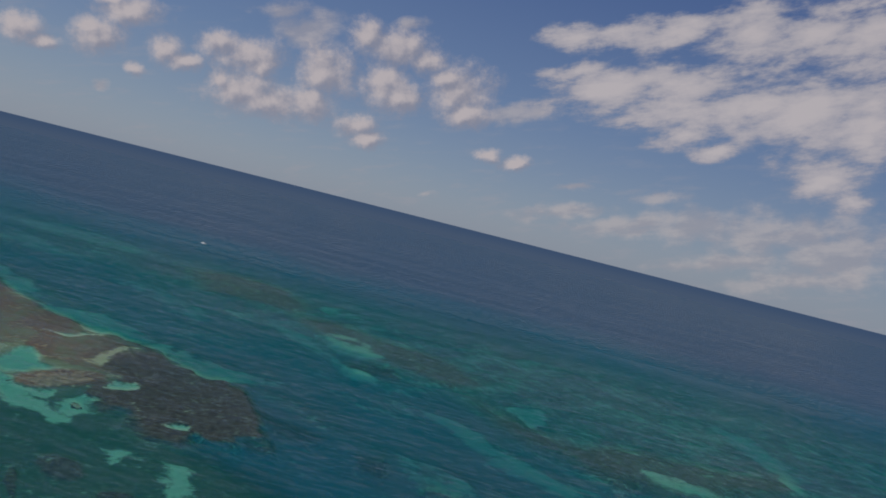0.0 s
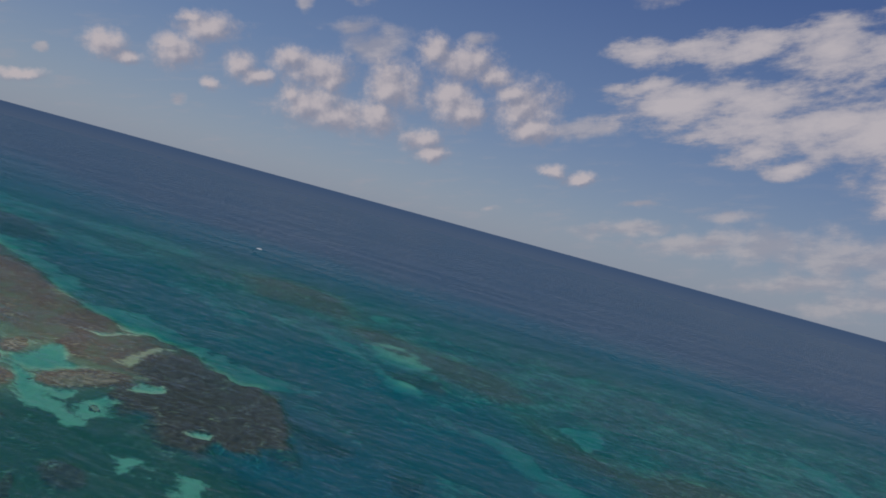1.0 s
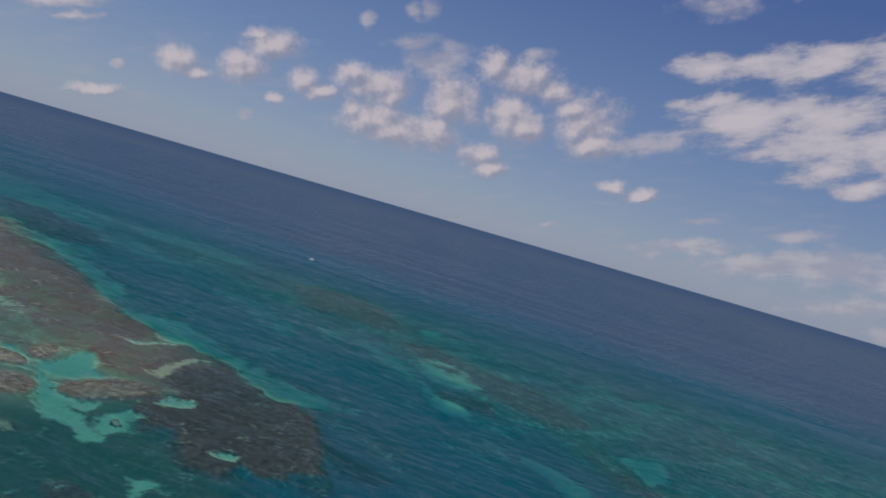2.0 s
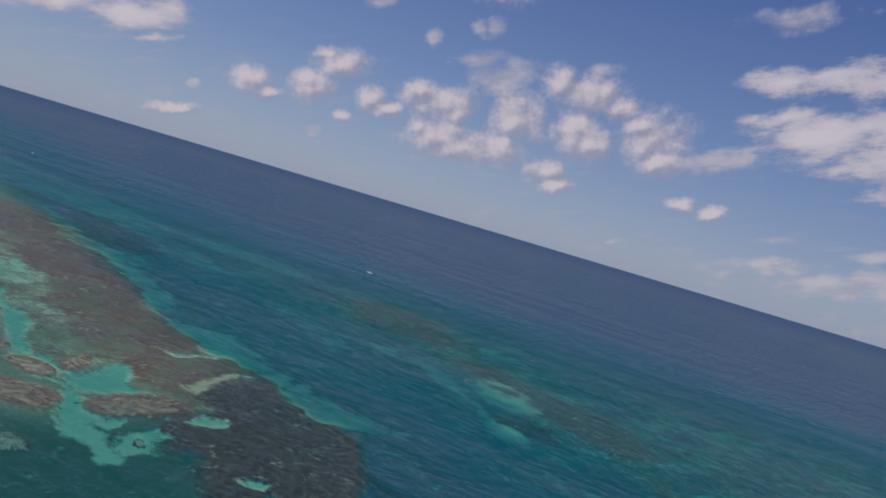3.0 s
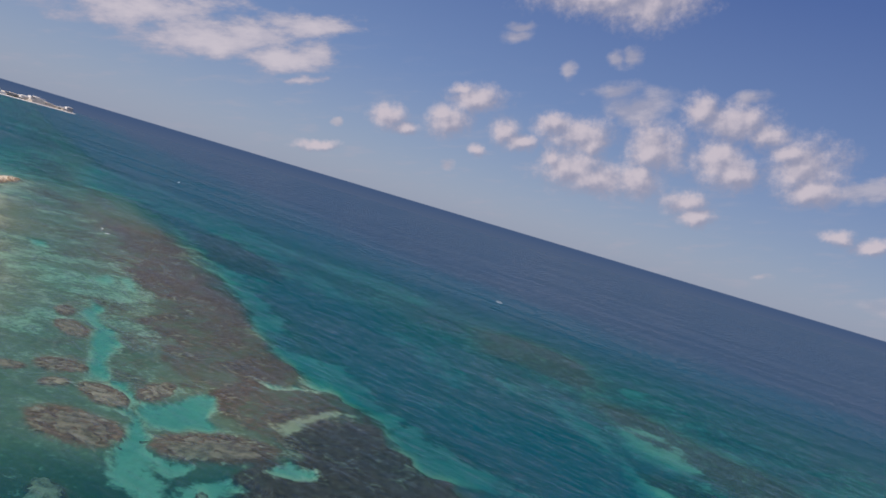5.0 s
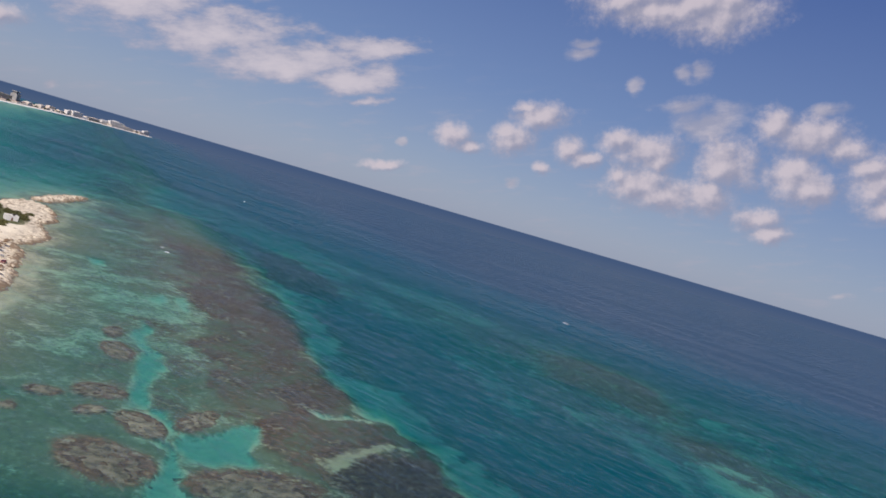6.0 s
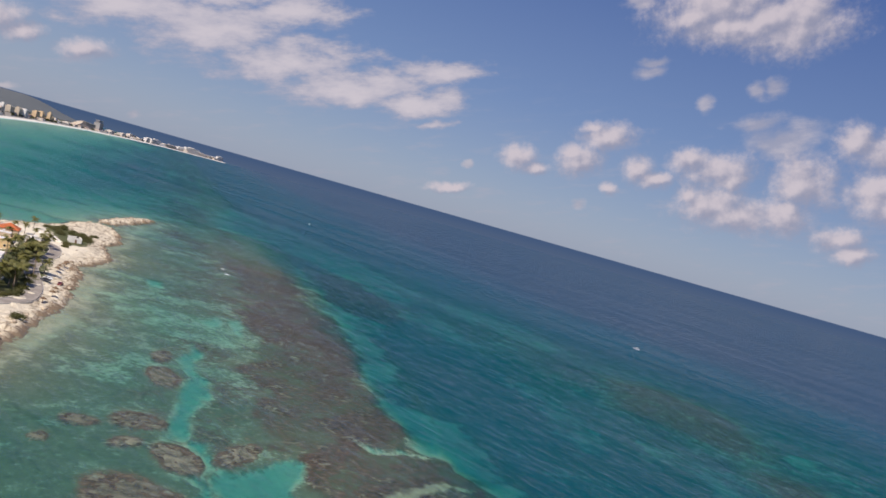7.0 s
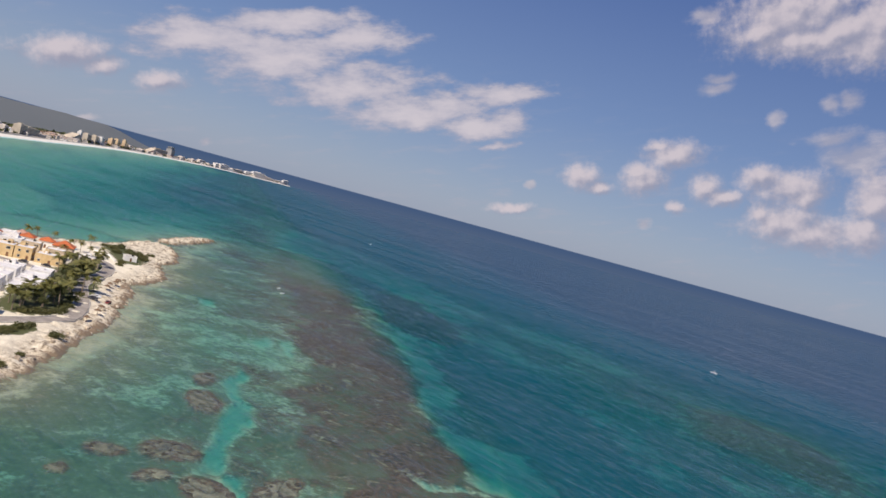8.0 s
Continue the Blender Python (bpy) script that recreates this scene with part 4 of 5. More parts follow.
def house(x, y, w, d, h, wall, label, roof="flat", roof_mat=None, turn=0.0, seed=0, storeys=1):
    rnd = random.Random(seed)
    z = ground_at(x, y)
    ob = thing("house", label, "house", (x, y, z), HOUSE_TURN + turn)
    part("wall", boxed(w, d, h + 1.0, 0, 0, -1.0, bevel=0.05), wall, ob)
    if roof == "flat":
        part("roof", boxed(w - 0.5, d - 0.5, 0.12, 0, 0, h + 0.01), roof_mat or MAT_ROOFWHITE, ob, "flat whitewashed roof")
        parapet(ob, w + 0.06, d + 0.06, h, wall)
        if rnd.random() < 0.7:
            part("water_tank", boxed(1.2, 1.2, 1.1, rnd.uniform(-w / 4, w / 4), rnd.uniform(0, d / 4), h + 0.14, bevel=0.15), MAT_TYRE if rnd.random() < 0.5 else MAT_WHITE, ob)
        if rnd.random() < 0.6:
            part("stair_head", boxed(2.2, 2.6, 1.7, rnd.uniform(-w / 4, w / 4), d / 4, h + 0.14, bevel=0.05), wall, ob)
    else:
        # hipped roof with an overhang and a thick eave
        e, rise = 0.6, w * 0.30
        bm = bmesh.new()
        ring = [(-w / 2 - e, -d / 2 - e), (w / 2 + e, -d / 2 - e), (w / 2 + e, d / 2 + e), (-w / 2 - e, d / 2 + e)]
        lo = [bm.verts.new((a, b, h)) for a, b in ring]
        hi = [bm.verts.new((a, b, h + 0.18)) for a, b in ring]
        r = max(0.0, (d - w) / 2)
        tops = [bm.verts.new((0, -r - 0.2, h + 0.18 + rise)), bm.verts.new((0, r + 0.2, h + 0.18 + rise))]
        bm.faces.new(lo[::-1])
        for k in range(4):
            bm.faces.new((lo[k], lo[(k + 1) % 4], hi[(k + 1) % 4], hi[k]))
        bm.faces.new((hi[0], hi[1], tops[0]))
        bm.faces.new((hi[1], hi[2], tops[1], tops[0]))
        bm.faces.new((hi[2], hi[3], tops[1]))
        bm.faces.new((hi[3], hi[0], tops[0], tops[1]))
        roof_ob = part("roof", bm, roof_mat or MAT_TILE, ob, "hipped roof of orange clay tiles")
        for k in range(5):
            f = (k + 0.5) / 5
            part("tile_course", boxed((w + 2 * e) * (1 - f) * 0.99, 0.16, 0.1, 0, (-d / 2 - e) * (1 - f) - (r + 0.2) * f - 0.02, h + 0.18 + rise * f - 0.02), roof_mat or MAT_TILE, roof_ob)
    for s in range(storeys):
        zz = s * h / storeys + 1.0
        n = max(1, int(w / 3.6))
        for k in range(n):
            wx = (k + 0.5) * w / n - w / 2 + rnd.uniform(-0.3, 0.3)
            if s == 0 and k == n // 2:
                part("door", boxed(1.1, 0.12, 2.1, wx, -d / 2 - 0.03, 0.02, bevel=0.02), MAT_WOOD, ob, "brown wooden front door")
            else:
                window(ob, rnd.choice((1.1, 1.4, 1.8)), rnd.choice((1.1, 1.3)), wx, -d / 2 - 0.02, zz, 0)
        m = max(1, int(d / 4.5))
        for k in range(m):
            window(ob, 1.2, 1.2, w / 2 + 0.02, (k + 0.5) * d / m - d / 2, zz, 1)
    return ob


WHITE_HOUSES = [(-282, 315, 10, 11, 3.6), (-291, 324.5, 10, 11, 3.9), (-300, 334, 10, 10, 3.4), (-308, 343, 9, 10, 3.8),
                (-291, 306, 10, 12, 4.6), (-300, 316, 10, 11, 4.3), (-309, 326, 10, 10, 4.6), (-317, 335, 9, 9, 3.6), (-319, 318, 9, 9, 4.0)]
for k, (x, y, w, d, h) in enumerate(WHITE_HOUSES):
    house(x, y, w, d, h, MAT_WHITE, "white rendered single-storey house with a flat roof and parapet", seed=k)
OCHRE_HOUSES = [(-358, 347.5, 8, 10, 5.8), (-353, 355.5, 9, 10, 5.6), (-347, 362, 8, 10, 5.8)]
for k, (x, y, w, d, h) in enumerate(OCHRE_HOUSES):
    house(x, y, w, d, h, MAT_YELLOW, "ochre yellow two-storey house with a flat white roof", seed=20 + k, storeys=2)
house(-338, 370, 13, 9, 4.4, MAT_YELLOW, "long ochre house with dark openings and a flat roof", seed=31)
house(-365, 367, 10, 9, 6.4, MAT_WHITE, "white two-storey house behind the ochre row", seed=32, storeys=2)
house(-360, 375, 9, 8, 6.0, MAT_TAN, "tan rendered house with a flat white roof", seed=33, storeys=2)
house(-350, 382, 9, 8, 4.8, MAT_TAN, "low tan house with a roof terrace", seed=34)
house(-374, 362, 9, 9, 5.4, MAT_WHITE, "white flat-roofed house near the bay", seed=35)
house(-391, 384, 9, 8, 4.6, MAT_WHITE, "white flat-roofed house above the bay shore", seed=36)
house(-399, 377, 9, 8, 4.2, MAT_WHITE, "low white house above the bay shore", seed=37)
house(-337, 393, 10, 7, 3.2, MAT_TAN, "low sand-coloured building with a flat terrace roof", seed=38, roof_mat=MAT_TAN)
house(-346, 399, 8, 6, 3.0, MAT_WHITE, "low white pavilion beside the palms", seed=39)
house(-358, 440, 7, 6, 2.8, MAT_WHITE, "small white beach house with a grey roof", seed=40, roof_mat=MAT_CONCRETE, turn=15)
house(-257, 284, 5, 5, 3.6, MAT_TAN, "tan house with a pitched thatched roof", "hip", MAT_THATCH, seed=41)
house(-384, 390, 7, 7, 4.2, MAT_WHITE, "white house with an orange tiled hipped roof", "hip", seed=42)
house(-377, 397, 7, 7, 4.0, MAT_WHITE, "white house with an orange tiled hipped roof", "hip", seed=43)
house(-364, 398, 10, 9, 4.2, MAT_TAN, "tan villa with a large orange tiled roof", "hip", seed=44)
house(-389, 372, 8, 8, 4.6, MAT_WHITE, "white house with an orange tiled hipped roof", "hip", seed=45)
house(-392, 392, 8, 7, 4.0, MAT_WHITE, "white house with a faded pink tiled roof", "hip", MAT_PINK, seed=46)


def garden_wall(pts, label):
    for (ax, ay), (bx, by) in zip(pts, pts[1:]):
        length, turn = math.hypot(bx - ax, by - ay), math.degrees(math.atan2(by - ay, bx - ax))
        x, y = (ax + bx) / 2, (ay + by) / 2
        ob = thing("garden_wall", label, "wall", (x, y, ground_at(x, y)), turn, "garden walls")
        part("wall", boxed(length, 0.25, 1.9, 0, 0, -0.6, bevel=0.03), MAT_WHITE, ob)
        part("coping", boxed(length + 0.06, 0.34, 0.1, 0, 0, 1.302), MAT_CONCRETE, ob)


garden_wall([(-273, 320), (-286, 334), (-299, 349)], "white rendered garden wall with a coping")
garden_wall([(-352, 424), (-366, 432), (-378, 430)], "pale rendered wall round a paved court")

chimney = thing("chimney", "narrow red-brown chimney stack between white houses", "chimney", (-283, 330.5, ground_at(-283, 330.5)), HOUSE_TURN)
part("stack", boxed(0.8, 0.8, 5.2, 0, 0, -0.5, bevel=0.04), MAT_BRICKRED, chimney)
part("cap", boxed(1.1, 1.1, 0.2, 0, 0, 4.7, bevel=0.03), MAT_CONCRETE, chimney)


# ---------- palms ----------
def frond_mesh():
    """One drooping palm frond, three metres long, with its leaflets."""
    me = bpy.data.meshes.new("frond")
    bm = bmesh.new()
    n = 12
    spine = []
    for k in range(n + 1):
        f = k / n
        spine.append(Vector((3.1 * f * (1 - 0.12 * f), 0, 0.9 * f - 1.9 * f * f)))
    for k in range(n):
        a, b = spine[k], spine[k + 1]
        wd = 0.05 * (1 - k / n) + 0.01
        bm.faces.new([bm.verts.new(a + Vector((0, s * wd, 0.02))) for s in (-1, 1)] + [bm.verts.new(b + Vector((0, s * wd, 0.02))) for s in (1, -1)])
        f = (k + 0.5) / n
        ln = 0.95 * math.sin(math.pi * (0.12 + 0.80 * f)) + 0.12
        for s in (-1, 1):
            p = (a + b) / 2
            tip = p + Vector((0.35 * ln, s * ln * 0.85, -0.42 * ln))
            bm.faces.new([bm.verts.new(v) for v in (a, b, tip + Vector((0.07, 0, 0)), tip - Vector((0.07, 0, 0)))])
    bm.to_mesh(me)
    bm.free()
    me.materials.append(MAT_FROND)
    return me


FROND = frond_mesh()


def palm(seed):
    rnd = random.Random(seed)
    ob = thing("palm_tree", "coconut palm with a bent grey trunk and drooping fronds", "palm tree", group="palms of the headland")
    bm = bmesh.new()
    h, lean = 1.0, Vector((rnd.uniform(-0.9, 0.9), rnd.uniform(-0.9, 0.9), 0))
    rings = []
    top = 6.2
    for k in range(8):
        f = k / 7
        c = lean * f * f + Vector((0, 0, top * f - 0.5 * (1 - f)))
        r = 0.22 * (1 - 0.5 * f) + (0.12 if k == 0 else 0)
        rings.append([bm.verts.new(c + Vector((math.cos(a) * r, math.sin(a) * r, 0))) for a in (2 * math.pi * i / 7 for i in range(7))])
    for a, b in zip(rings, rings[1:]):
        for i in range(7):
            bm.faces.new((a[i], a[(i + 1) % 7], b[(i + 1) % 7], b[i]))
    bm.faces.new(rings[-1])
    part("trunk", bm, MAT_TRUNK, ob)
    for k in range(15):
        fr = new("frond", FROND)
        fr.parent = ob
        up = rnd.uniform(-48, 30)
        fr.matrix_basis = Matrix.Translation(lean + Vector((0, 0, top))) @ Euler((0, 0, radians(k * 137.5 + rnd.uniform(-12, 12)))).to_matrix().to_4x4() @ Euler((0, radians(up), 0)).to_matrix().to_4x4() @ Matrix.Scale(rnd.uniform(0.8, 1.1), 4)
    bm = bmesh.new()
    for k in range(5):
        a = k * 1.26
        bmesh.ops.create_icosphere(bm, subdivisions=1, radius=0.16, matrix=Matrix.Translation(lean + Vector((math.cos(a) * 0.3, math.sin(a) * 0.3, top - 0.25))))
    part("coconut_bunch", bm, MAT_WOOD, ob, "bunch of brown coconuts")
    return ob


PALM_SPOTS = [(-259, 295), (-270, 308), (-276, 316), (-271, 316), (-263, 311), (-263, 318), (-272, 327), (-289, 343), (-278, 337),
              (-307, 351), (-325, 368), (-320, 361), (-312, 364), (-332, 384), (-311, 372), (-304, 367), (-325, 386), (-336, 399),
              (-358, 412), (-370, 414), (-388, 436), (-356, 418), (-398, 417), (-378, 413), (-356, 392), (-408, 414), (-406, 407)]
PALM_SPOTS_WEST = [(-268, 300), (-266, 303), (-281, 346), (-277, 324), (-260, 300), (-304, 353), (-296, 353), (-313, 376), (-284, 352),
                   (-268, 322), (-318, 376), (-292, 349), (-343, 402), (-330, 376)]


def on_road(x, y):
    c = curve_points(ROAD, 2.0)
    return np.min(np.hypot(c[:, 0] - x, c[:, 1] - y)) < 3.6


def off_houses(x, y):
    """The same place, or one just seaward of the white houses where it lies in them."""
    for hx, hy, *_ in WHITE_HOUSES:
        while math.hypot(x - hx, y - hy) < 8.5:
            x, y = x + 1.5, y + 1.0
    return x, y


rnd = random.Random(5)
palms = [palm(k) for k in range(4)]
for k, (x, y) in enumerate(PALM_SPOTS + PALM_SPOTS_WEST):
    x, y = off_houses(x, y)
    if on_road(x, y):
        x, y = x - 4, y + 1
    s = rnd.uniform(0.95, 1.35) * (0.8 if y > 405 else 1.0)
    m = pose(x, y, ground_at(x, y), 0, 0, rnd.uniform(0, 360)) @ Matrix.Scale(s, 4)
    if k < 4:
        palms[k].matrix_basis = m
    else:
        ob = copy_thing(palms[k % 4], m)
        ob.matrix_basis = m


# ---------- broad-leaved trees and bushes ----------
def leaf_crown(rx, ry, rz, z, clumps, per, leaf, seed, mat, name, parent, label=""):
    """A crown of leaf clumps with an uneven outline and gaps."""
    rs = np.random.RandomState(seed)
    cos, quads = [], []
    for c in range(clumps):
        d = rs.normal(size=3)
        d /= np.linalg.norm(d)
        if d[2] < -0.35:
            d[2] *= -0.6
        f = rs.uniform(0.45, 1.0)
        centre = np.array([d[0] * rx * f, d[1] * ry * f, z + d[2] * rz * f])
        for _ in range(per):
            p = centre + rs.normal(size=3) * leaf * 1.3
            a = rs.normal(size=3)
            a /= np.linalg.norm(a)
            b = np.cross(a, rs.normal(size=3))
            b /= np.linalg.norm(b)
            s = leaf * rs.uniform(0.6, 1.2)
            i = len(cos)
            cos += [p - a * s, p + b * s * 0.5, p + a * s, p - b * s * 0.5]
            quads.append((i, i + 1, i + 2, i + 3))
    ob = mesh_object(name, np.array(cos), np.array(quads), mat, smooth_faces=False)
    ob.parent = parent
    return tagged(ob, label)


def tree(seed, label):
    ob = thing("tree", label, "tree", group="trees of the headland")
    bm = bmesh.new()
    rnd = random.Random(seed)
    bmesh.ops.create_cone(bm, cap_ends=True, segments=8, radius1=0.28, radius2=0.14, depth=3.4, matrix=Matrix.Translation((0, 0, 1.3)))
    for k in range(5):
        a = k * 1.256 + rnd.uniform(-0.3, 0.3)
        m = Matrix.Translation((math.cos(a) * 0.7, math.sin(a) * 0.7, 3.4)) @ Euler((0, 0.75, a)).to_matrix().to_4x4()
        bmesh.ops.create_cone(bm, cap_ends=True, segments=6, radius1=0.11, radius2=0.04, depth=2.0, matrix=m)
    part("trunk", bm, MAT_TRUNK, ob)
    leaf_crown(2.6, 2.4, 1.7, 4.0, 70, 22, 0.30, seed, MAT_LEAF, "crown", ob)
    return ob


def bush(seed):
    ob = thing("bush", "dense low sea-grape bush on sandy ground", "bush", group="bushes of the headland")
    bm = bmesh.new()
    for k in range(4):
        a = k * 1.57
        m = Matrix.Translation((math.cos(a) * 0.3, math.sin(a) * 0.3, 0.3)) @ Euler((0, 0.5, a)).to_matrix().to_4x4()
        bmesh.ops.create_cone(bm, cap_ends=True, segments=5, radius1=0.07, radius2=0.03, depth=1.1, matrix=m)
    part("stem", bm, MAT_TRUNK, ob)
    leaf_crown(1.9, 1.7, 0.9, 0.55, 46, 20, 0.24, seed, MAT_SCRUB, "crown", ob)
    return ob


TREES = [(-282, 334), (-292, 344), (-300, 350), (-312, 368), (-318, 372), (-275, 322), (-268, 312), (-326, 380), (-334, 390),
         (-297, 353), (-286, 342), (-264, 302), (-342, 404), (-308, 358), (-320, 380), (-260, 308), (-266, 318), (-272, 312),
         (-278, 328), (-288, 336), (-303, 360), (-330, 384), (-270, 304)]
BUSHES = [(-377, 447), (-381, 460), (-366, 450), (-390, 455), (-386, 466), (-372, 456), (-394, 464), (-349, 426), (-343, 419),
          (-238, 284), (-236, 278), (-233, 273), (-240, 289), (-256, 298), (-254, 305), (-256, 314), (-263, 322), (-254, 310),
          (-270, 331), (-278, 340), (-256, 302), (-370, 462), (-362, 455), (-399, 470), (-376, 474), (-296, 356), (-398, 456),
          (-383, 452), (-378, 466), (-227, 290), (-215, 268), (-222, 262), (-208, 256)]
first = tree(3, "dark green broad-leaved tree among palms")
for k, (x, y) in enumerate(TREES):
    x, y = off_houses(x, y)
    if on_road(x, y):
        x, y = x - 4, y + 2
    m = pose(x, y, ground_at(x, y) - 0.1, 0, 0, rnd.uniform(0, 360)) @ Matrix.Scale(rnd.uniform(0.75, 1.2), 4)
    ob = first if k == 0 else copy_thing(first, m)
    ob.matrix_basis = m
first = bush(9)
for k, (x, y) in enumerate(BUSHES):
    if on_road(x, y):
        x, y = x - 3, y + 2
    s = rnd.uniform(0.9, 1.6) * (1.25 if y > 440 else 1.0)
    m = pose(x, y, ground_at(x, y) - 0.05, 0, 0, rnd.uniform(0, 360)) @ Matrix.Diagonal((s, s, s * rnd.uniform(0.7, 1.0), 1))
    ob = first if k == 0 else copy_thing(first, m)
    ob.matrix_basis = m


# ---------- cars, sunshades ----------
def car(x, y, turn, paint, label):
    ob = thing("car", label, "car", (x, y, ground_at(x, y) + 0.24), turn)
    bm = bmesh.new()
    prof = [(-2.2, 0.35), (-2.2, 0.85), (-1.3, 0.95), (-0.75, 1.42), (0.85, 1.46), (1.6, 0.98), (2.2, 0.9), (2.25, 0.35)]
    a = [bm.verts.new((px, -0.85 + (0.12 if pz > 1.2 else 0), pz)) for px, pz in prof]
    b = [bm.verts.new((px, 0.85 - (0.12 if pz > 1.2 else 0), pz)) for px, pz in prof]
    bm.faces.new(a)
    bm.faces.new(b[::-1])
    for k in range(8):
        bm.faces.new((a[k], b[k], b[(k + 1) % 8], a[(k + 1) % 8]))
    bmesh.ops.recalc_face_normals(bm, faces=bm.faces)
    part("body", bm, paint, ob)
    for s in (-1, 1):
        part("side_window", boxed(1.7, 0.04, 0.34, 0.05, s * 0.80, 1.02), MAT_GLASS, ob)
        part("headlight", boxed(0.06, 0.3, 0.14, -2.2, s * 0.6, 0.62), MAT_LAMP, ob)
    bm = bmesh.new()
    bm.faces.new([bm.verts.new(v) for v in ((-1.28, -0.7, 0.99), (-1.28, 0.7, 0.99), (-0.80, 0.64, 1.42), (-0.80, -0.64, 1.42))])
    part("windscreen", bm, MAT_GLASS, ob)
    for wx in (-1.4, 1.4):
        for s in (-1, 1):
            bm = bmesh.new()
            bmesh.ops.create_cone(bm, cap_ends=True, segments=14, radius1=0.33, radius2=0.33, depth=0.22, matrix=pose(wx, s * 0.8, 0.33, 90))
            wheel = part("wheel", bm, MAT_TYRE, ob)
            bm = bmesh.new()
            bmesh.ops.create_cone(bm, cap_ends=True, segments=10, radius1=0.2, radius2=0.2, depth=0.24, matrix=pose(wx, s * 0.8, 0.33, 90))
            part("rim", bm, MAT_CHROME, wheel)
    return ob


car(-274, 344, 40, MAT_CAR_DARK, "dark parked car on the sandy verge")
car(-278, 349, 42, MAT_CAR_WHITE, "white parked car on the sandy verge")
car(-272, 351, 120, MAT_CAR_RED, "dark red parked car facing the sea")
car(-344, 367, HOUSE_TURN, MAT_CAR_WHITE, "white car parked before an ochre house")
car(-336, 354, HOUSE_TURN, MAT_CAR_DARK, "dark car parked in the side street")
car(-330, 362, HOUSE_TURN, MAT_CAR_DARK, "dark car parked in the side street")


def sunshade(x, y, turn):
    ob = thing("palapa", "thatched sunshade on a post above the shore", "sunshade", (x, y, ground_at(x, y)), turn, "palapas on the shore")
    bm = bmesh.new()
    bmesh.ops.create_cone(bm, cap_ends=True, segments=8, radius1=0.09, radius2=0.07, depth=2.6, matrix=Matrix.Translation((0, 0, 1.1)))
    part("post", bm, MAT_WOOD, ob)
    bm = bmesh.new()
    bmesh.ops.create_cone(bm, cap_ends=True, segments=14, radius1=1.5, radius2=0.08, depth=0.9, matrix=Matrix.Translation((0, 0, 2.5)))
    for v in bm.verts:
        if v.co.z < 2.3:
            v.co.z += 0.12 * math.sin(v.co.x * 9) * math.cos(v.co.y * 7)
    part("thatched_roof", bm, MAT_THATCH, ob)


for x, y, turn in ((-302, 381, 0), (-296, 372, 30), (-258, 335, 60), (-253, 329, 20), (-246, 318, 80), (-291, 366, 10), (-306, 386, 0)):
    sunshade(x, y, turn)


# ---------- boats and breakers ----------
def boat(x, y, turn, length, label):
    ob = thing("motor_boat", label, "boat", (x, y, 0), turn)
    bm = bmesh.new()
    secs = []
    for f, w, keel in ((-0.5, 0.85, -0.25), (-0.2, 1.0, -0.3), (0.15, 0.95, -0.3), (0.38, 0.55, -0.15), (0.5, 0.05, 0.35)):
        hw = w * length * 0.14
        x0 = f * length
        secs.append([bm.verts.new(v) for v in ((x0, -hw, 0.75 + 0.25 * max(f, 0)), (x0, -hw * 0.75, 0.1), (x0, 0, keel), (x0, hw * 0.75, 0.1), (x0, hw, 0.75 + 0.25 * max(f, 0)))])
    for a, b in zip(secs, secs[1:]):
        for k in range(4):
            bm.faces.new((a[k], a[k + 1], b[k + 1], b[k]))
    bm.faces.new(secs[0])
    bmesh.ops.recalc_face_normals(bm, faces=bm.faces)
    part("hull", bm, MAT_BOAT, ob)
    part("deck", boxed(length * 0.6, length * 0.2, 0.1, -length * 0.12, 0, 0.5), MAT_BOAT, ob)
    part("console", boxed(length * 0.12, length * 0.1, 0.9, -0.05 * length, 0, 0.6, bevel=0.06), MAT_BOAT, ob)
    part("canopy", boxed(length * 0.32, length * 0.2, 0.08, -0.05 * length, 0, 2.1, bevel=0.03), MAT_BOAT, ob)
    for sx in (-0.18, 0.08):
        for sy in (-0.08, 0.08):
            part("canopy_post", boxed(0.06, 0.06, 1.6, sx * length, sy * length, 0.55), MAT_CHROME, ob)
    part("outboard_motor", boxed(0.5, 0.45, 1.0, -0.5 * length - 0.2, 0, 0.1, bevel=0.1), MAT_TYRE, ob)


boat(-36, 876, 150, 8.0, "white open motor boat at anchor on blue water")
boat(-619, 1192, 100, 7.0, "small white motor boat far out over the reef")


def breaker(x, y, turn, length, label):
    """A short line of foam where a wave breaks on the reef."""
    bm = bmesh.new()
    n, rows = 24, []
    for k in range(n + 1):
        f = k / n
        w = 0.5 * math.sin(math.pi * f) * (0.6 + 0.8 * noise.noise(Vector((f * 5, x, y)))) + 0.05
        off = 0.8 * noise.noise(Vector((f * 3, y, x)))
        rows.append([bm.verts.new((f * length - length / 2, off + s * w, z)) for s, z in ((-1, 0.02), (0, 0.3 * math.sin(math.pi * f) + 0.05), (1, 0.02))])
    for a, b in zip(rows, rows[1:]):
        for k in range(2):
            bm.faces.new((a[k], b[k], b[k + 1], a[k + 1]))
    me = bpy.data.meshes.new("breaker")
    bm.to_mesh(me)
    bm.free()
    me.materials.append(MAT_FOAM)
    ob = new("breaker", me)
    ob.matrix_basis = pose(x, y, 0, 0, 0, turn)
    tagged(ob, label, "breaking wave", "breakers on the reef")


for x, y, turn, ln in ((-298, 518, 15, 4.0), (-312, 532, 25, 2.6)):
    breaker(x, y, turn, ln, "short white line of foam on a breaking wave")


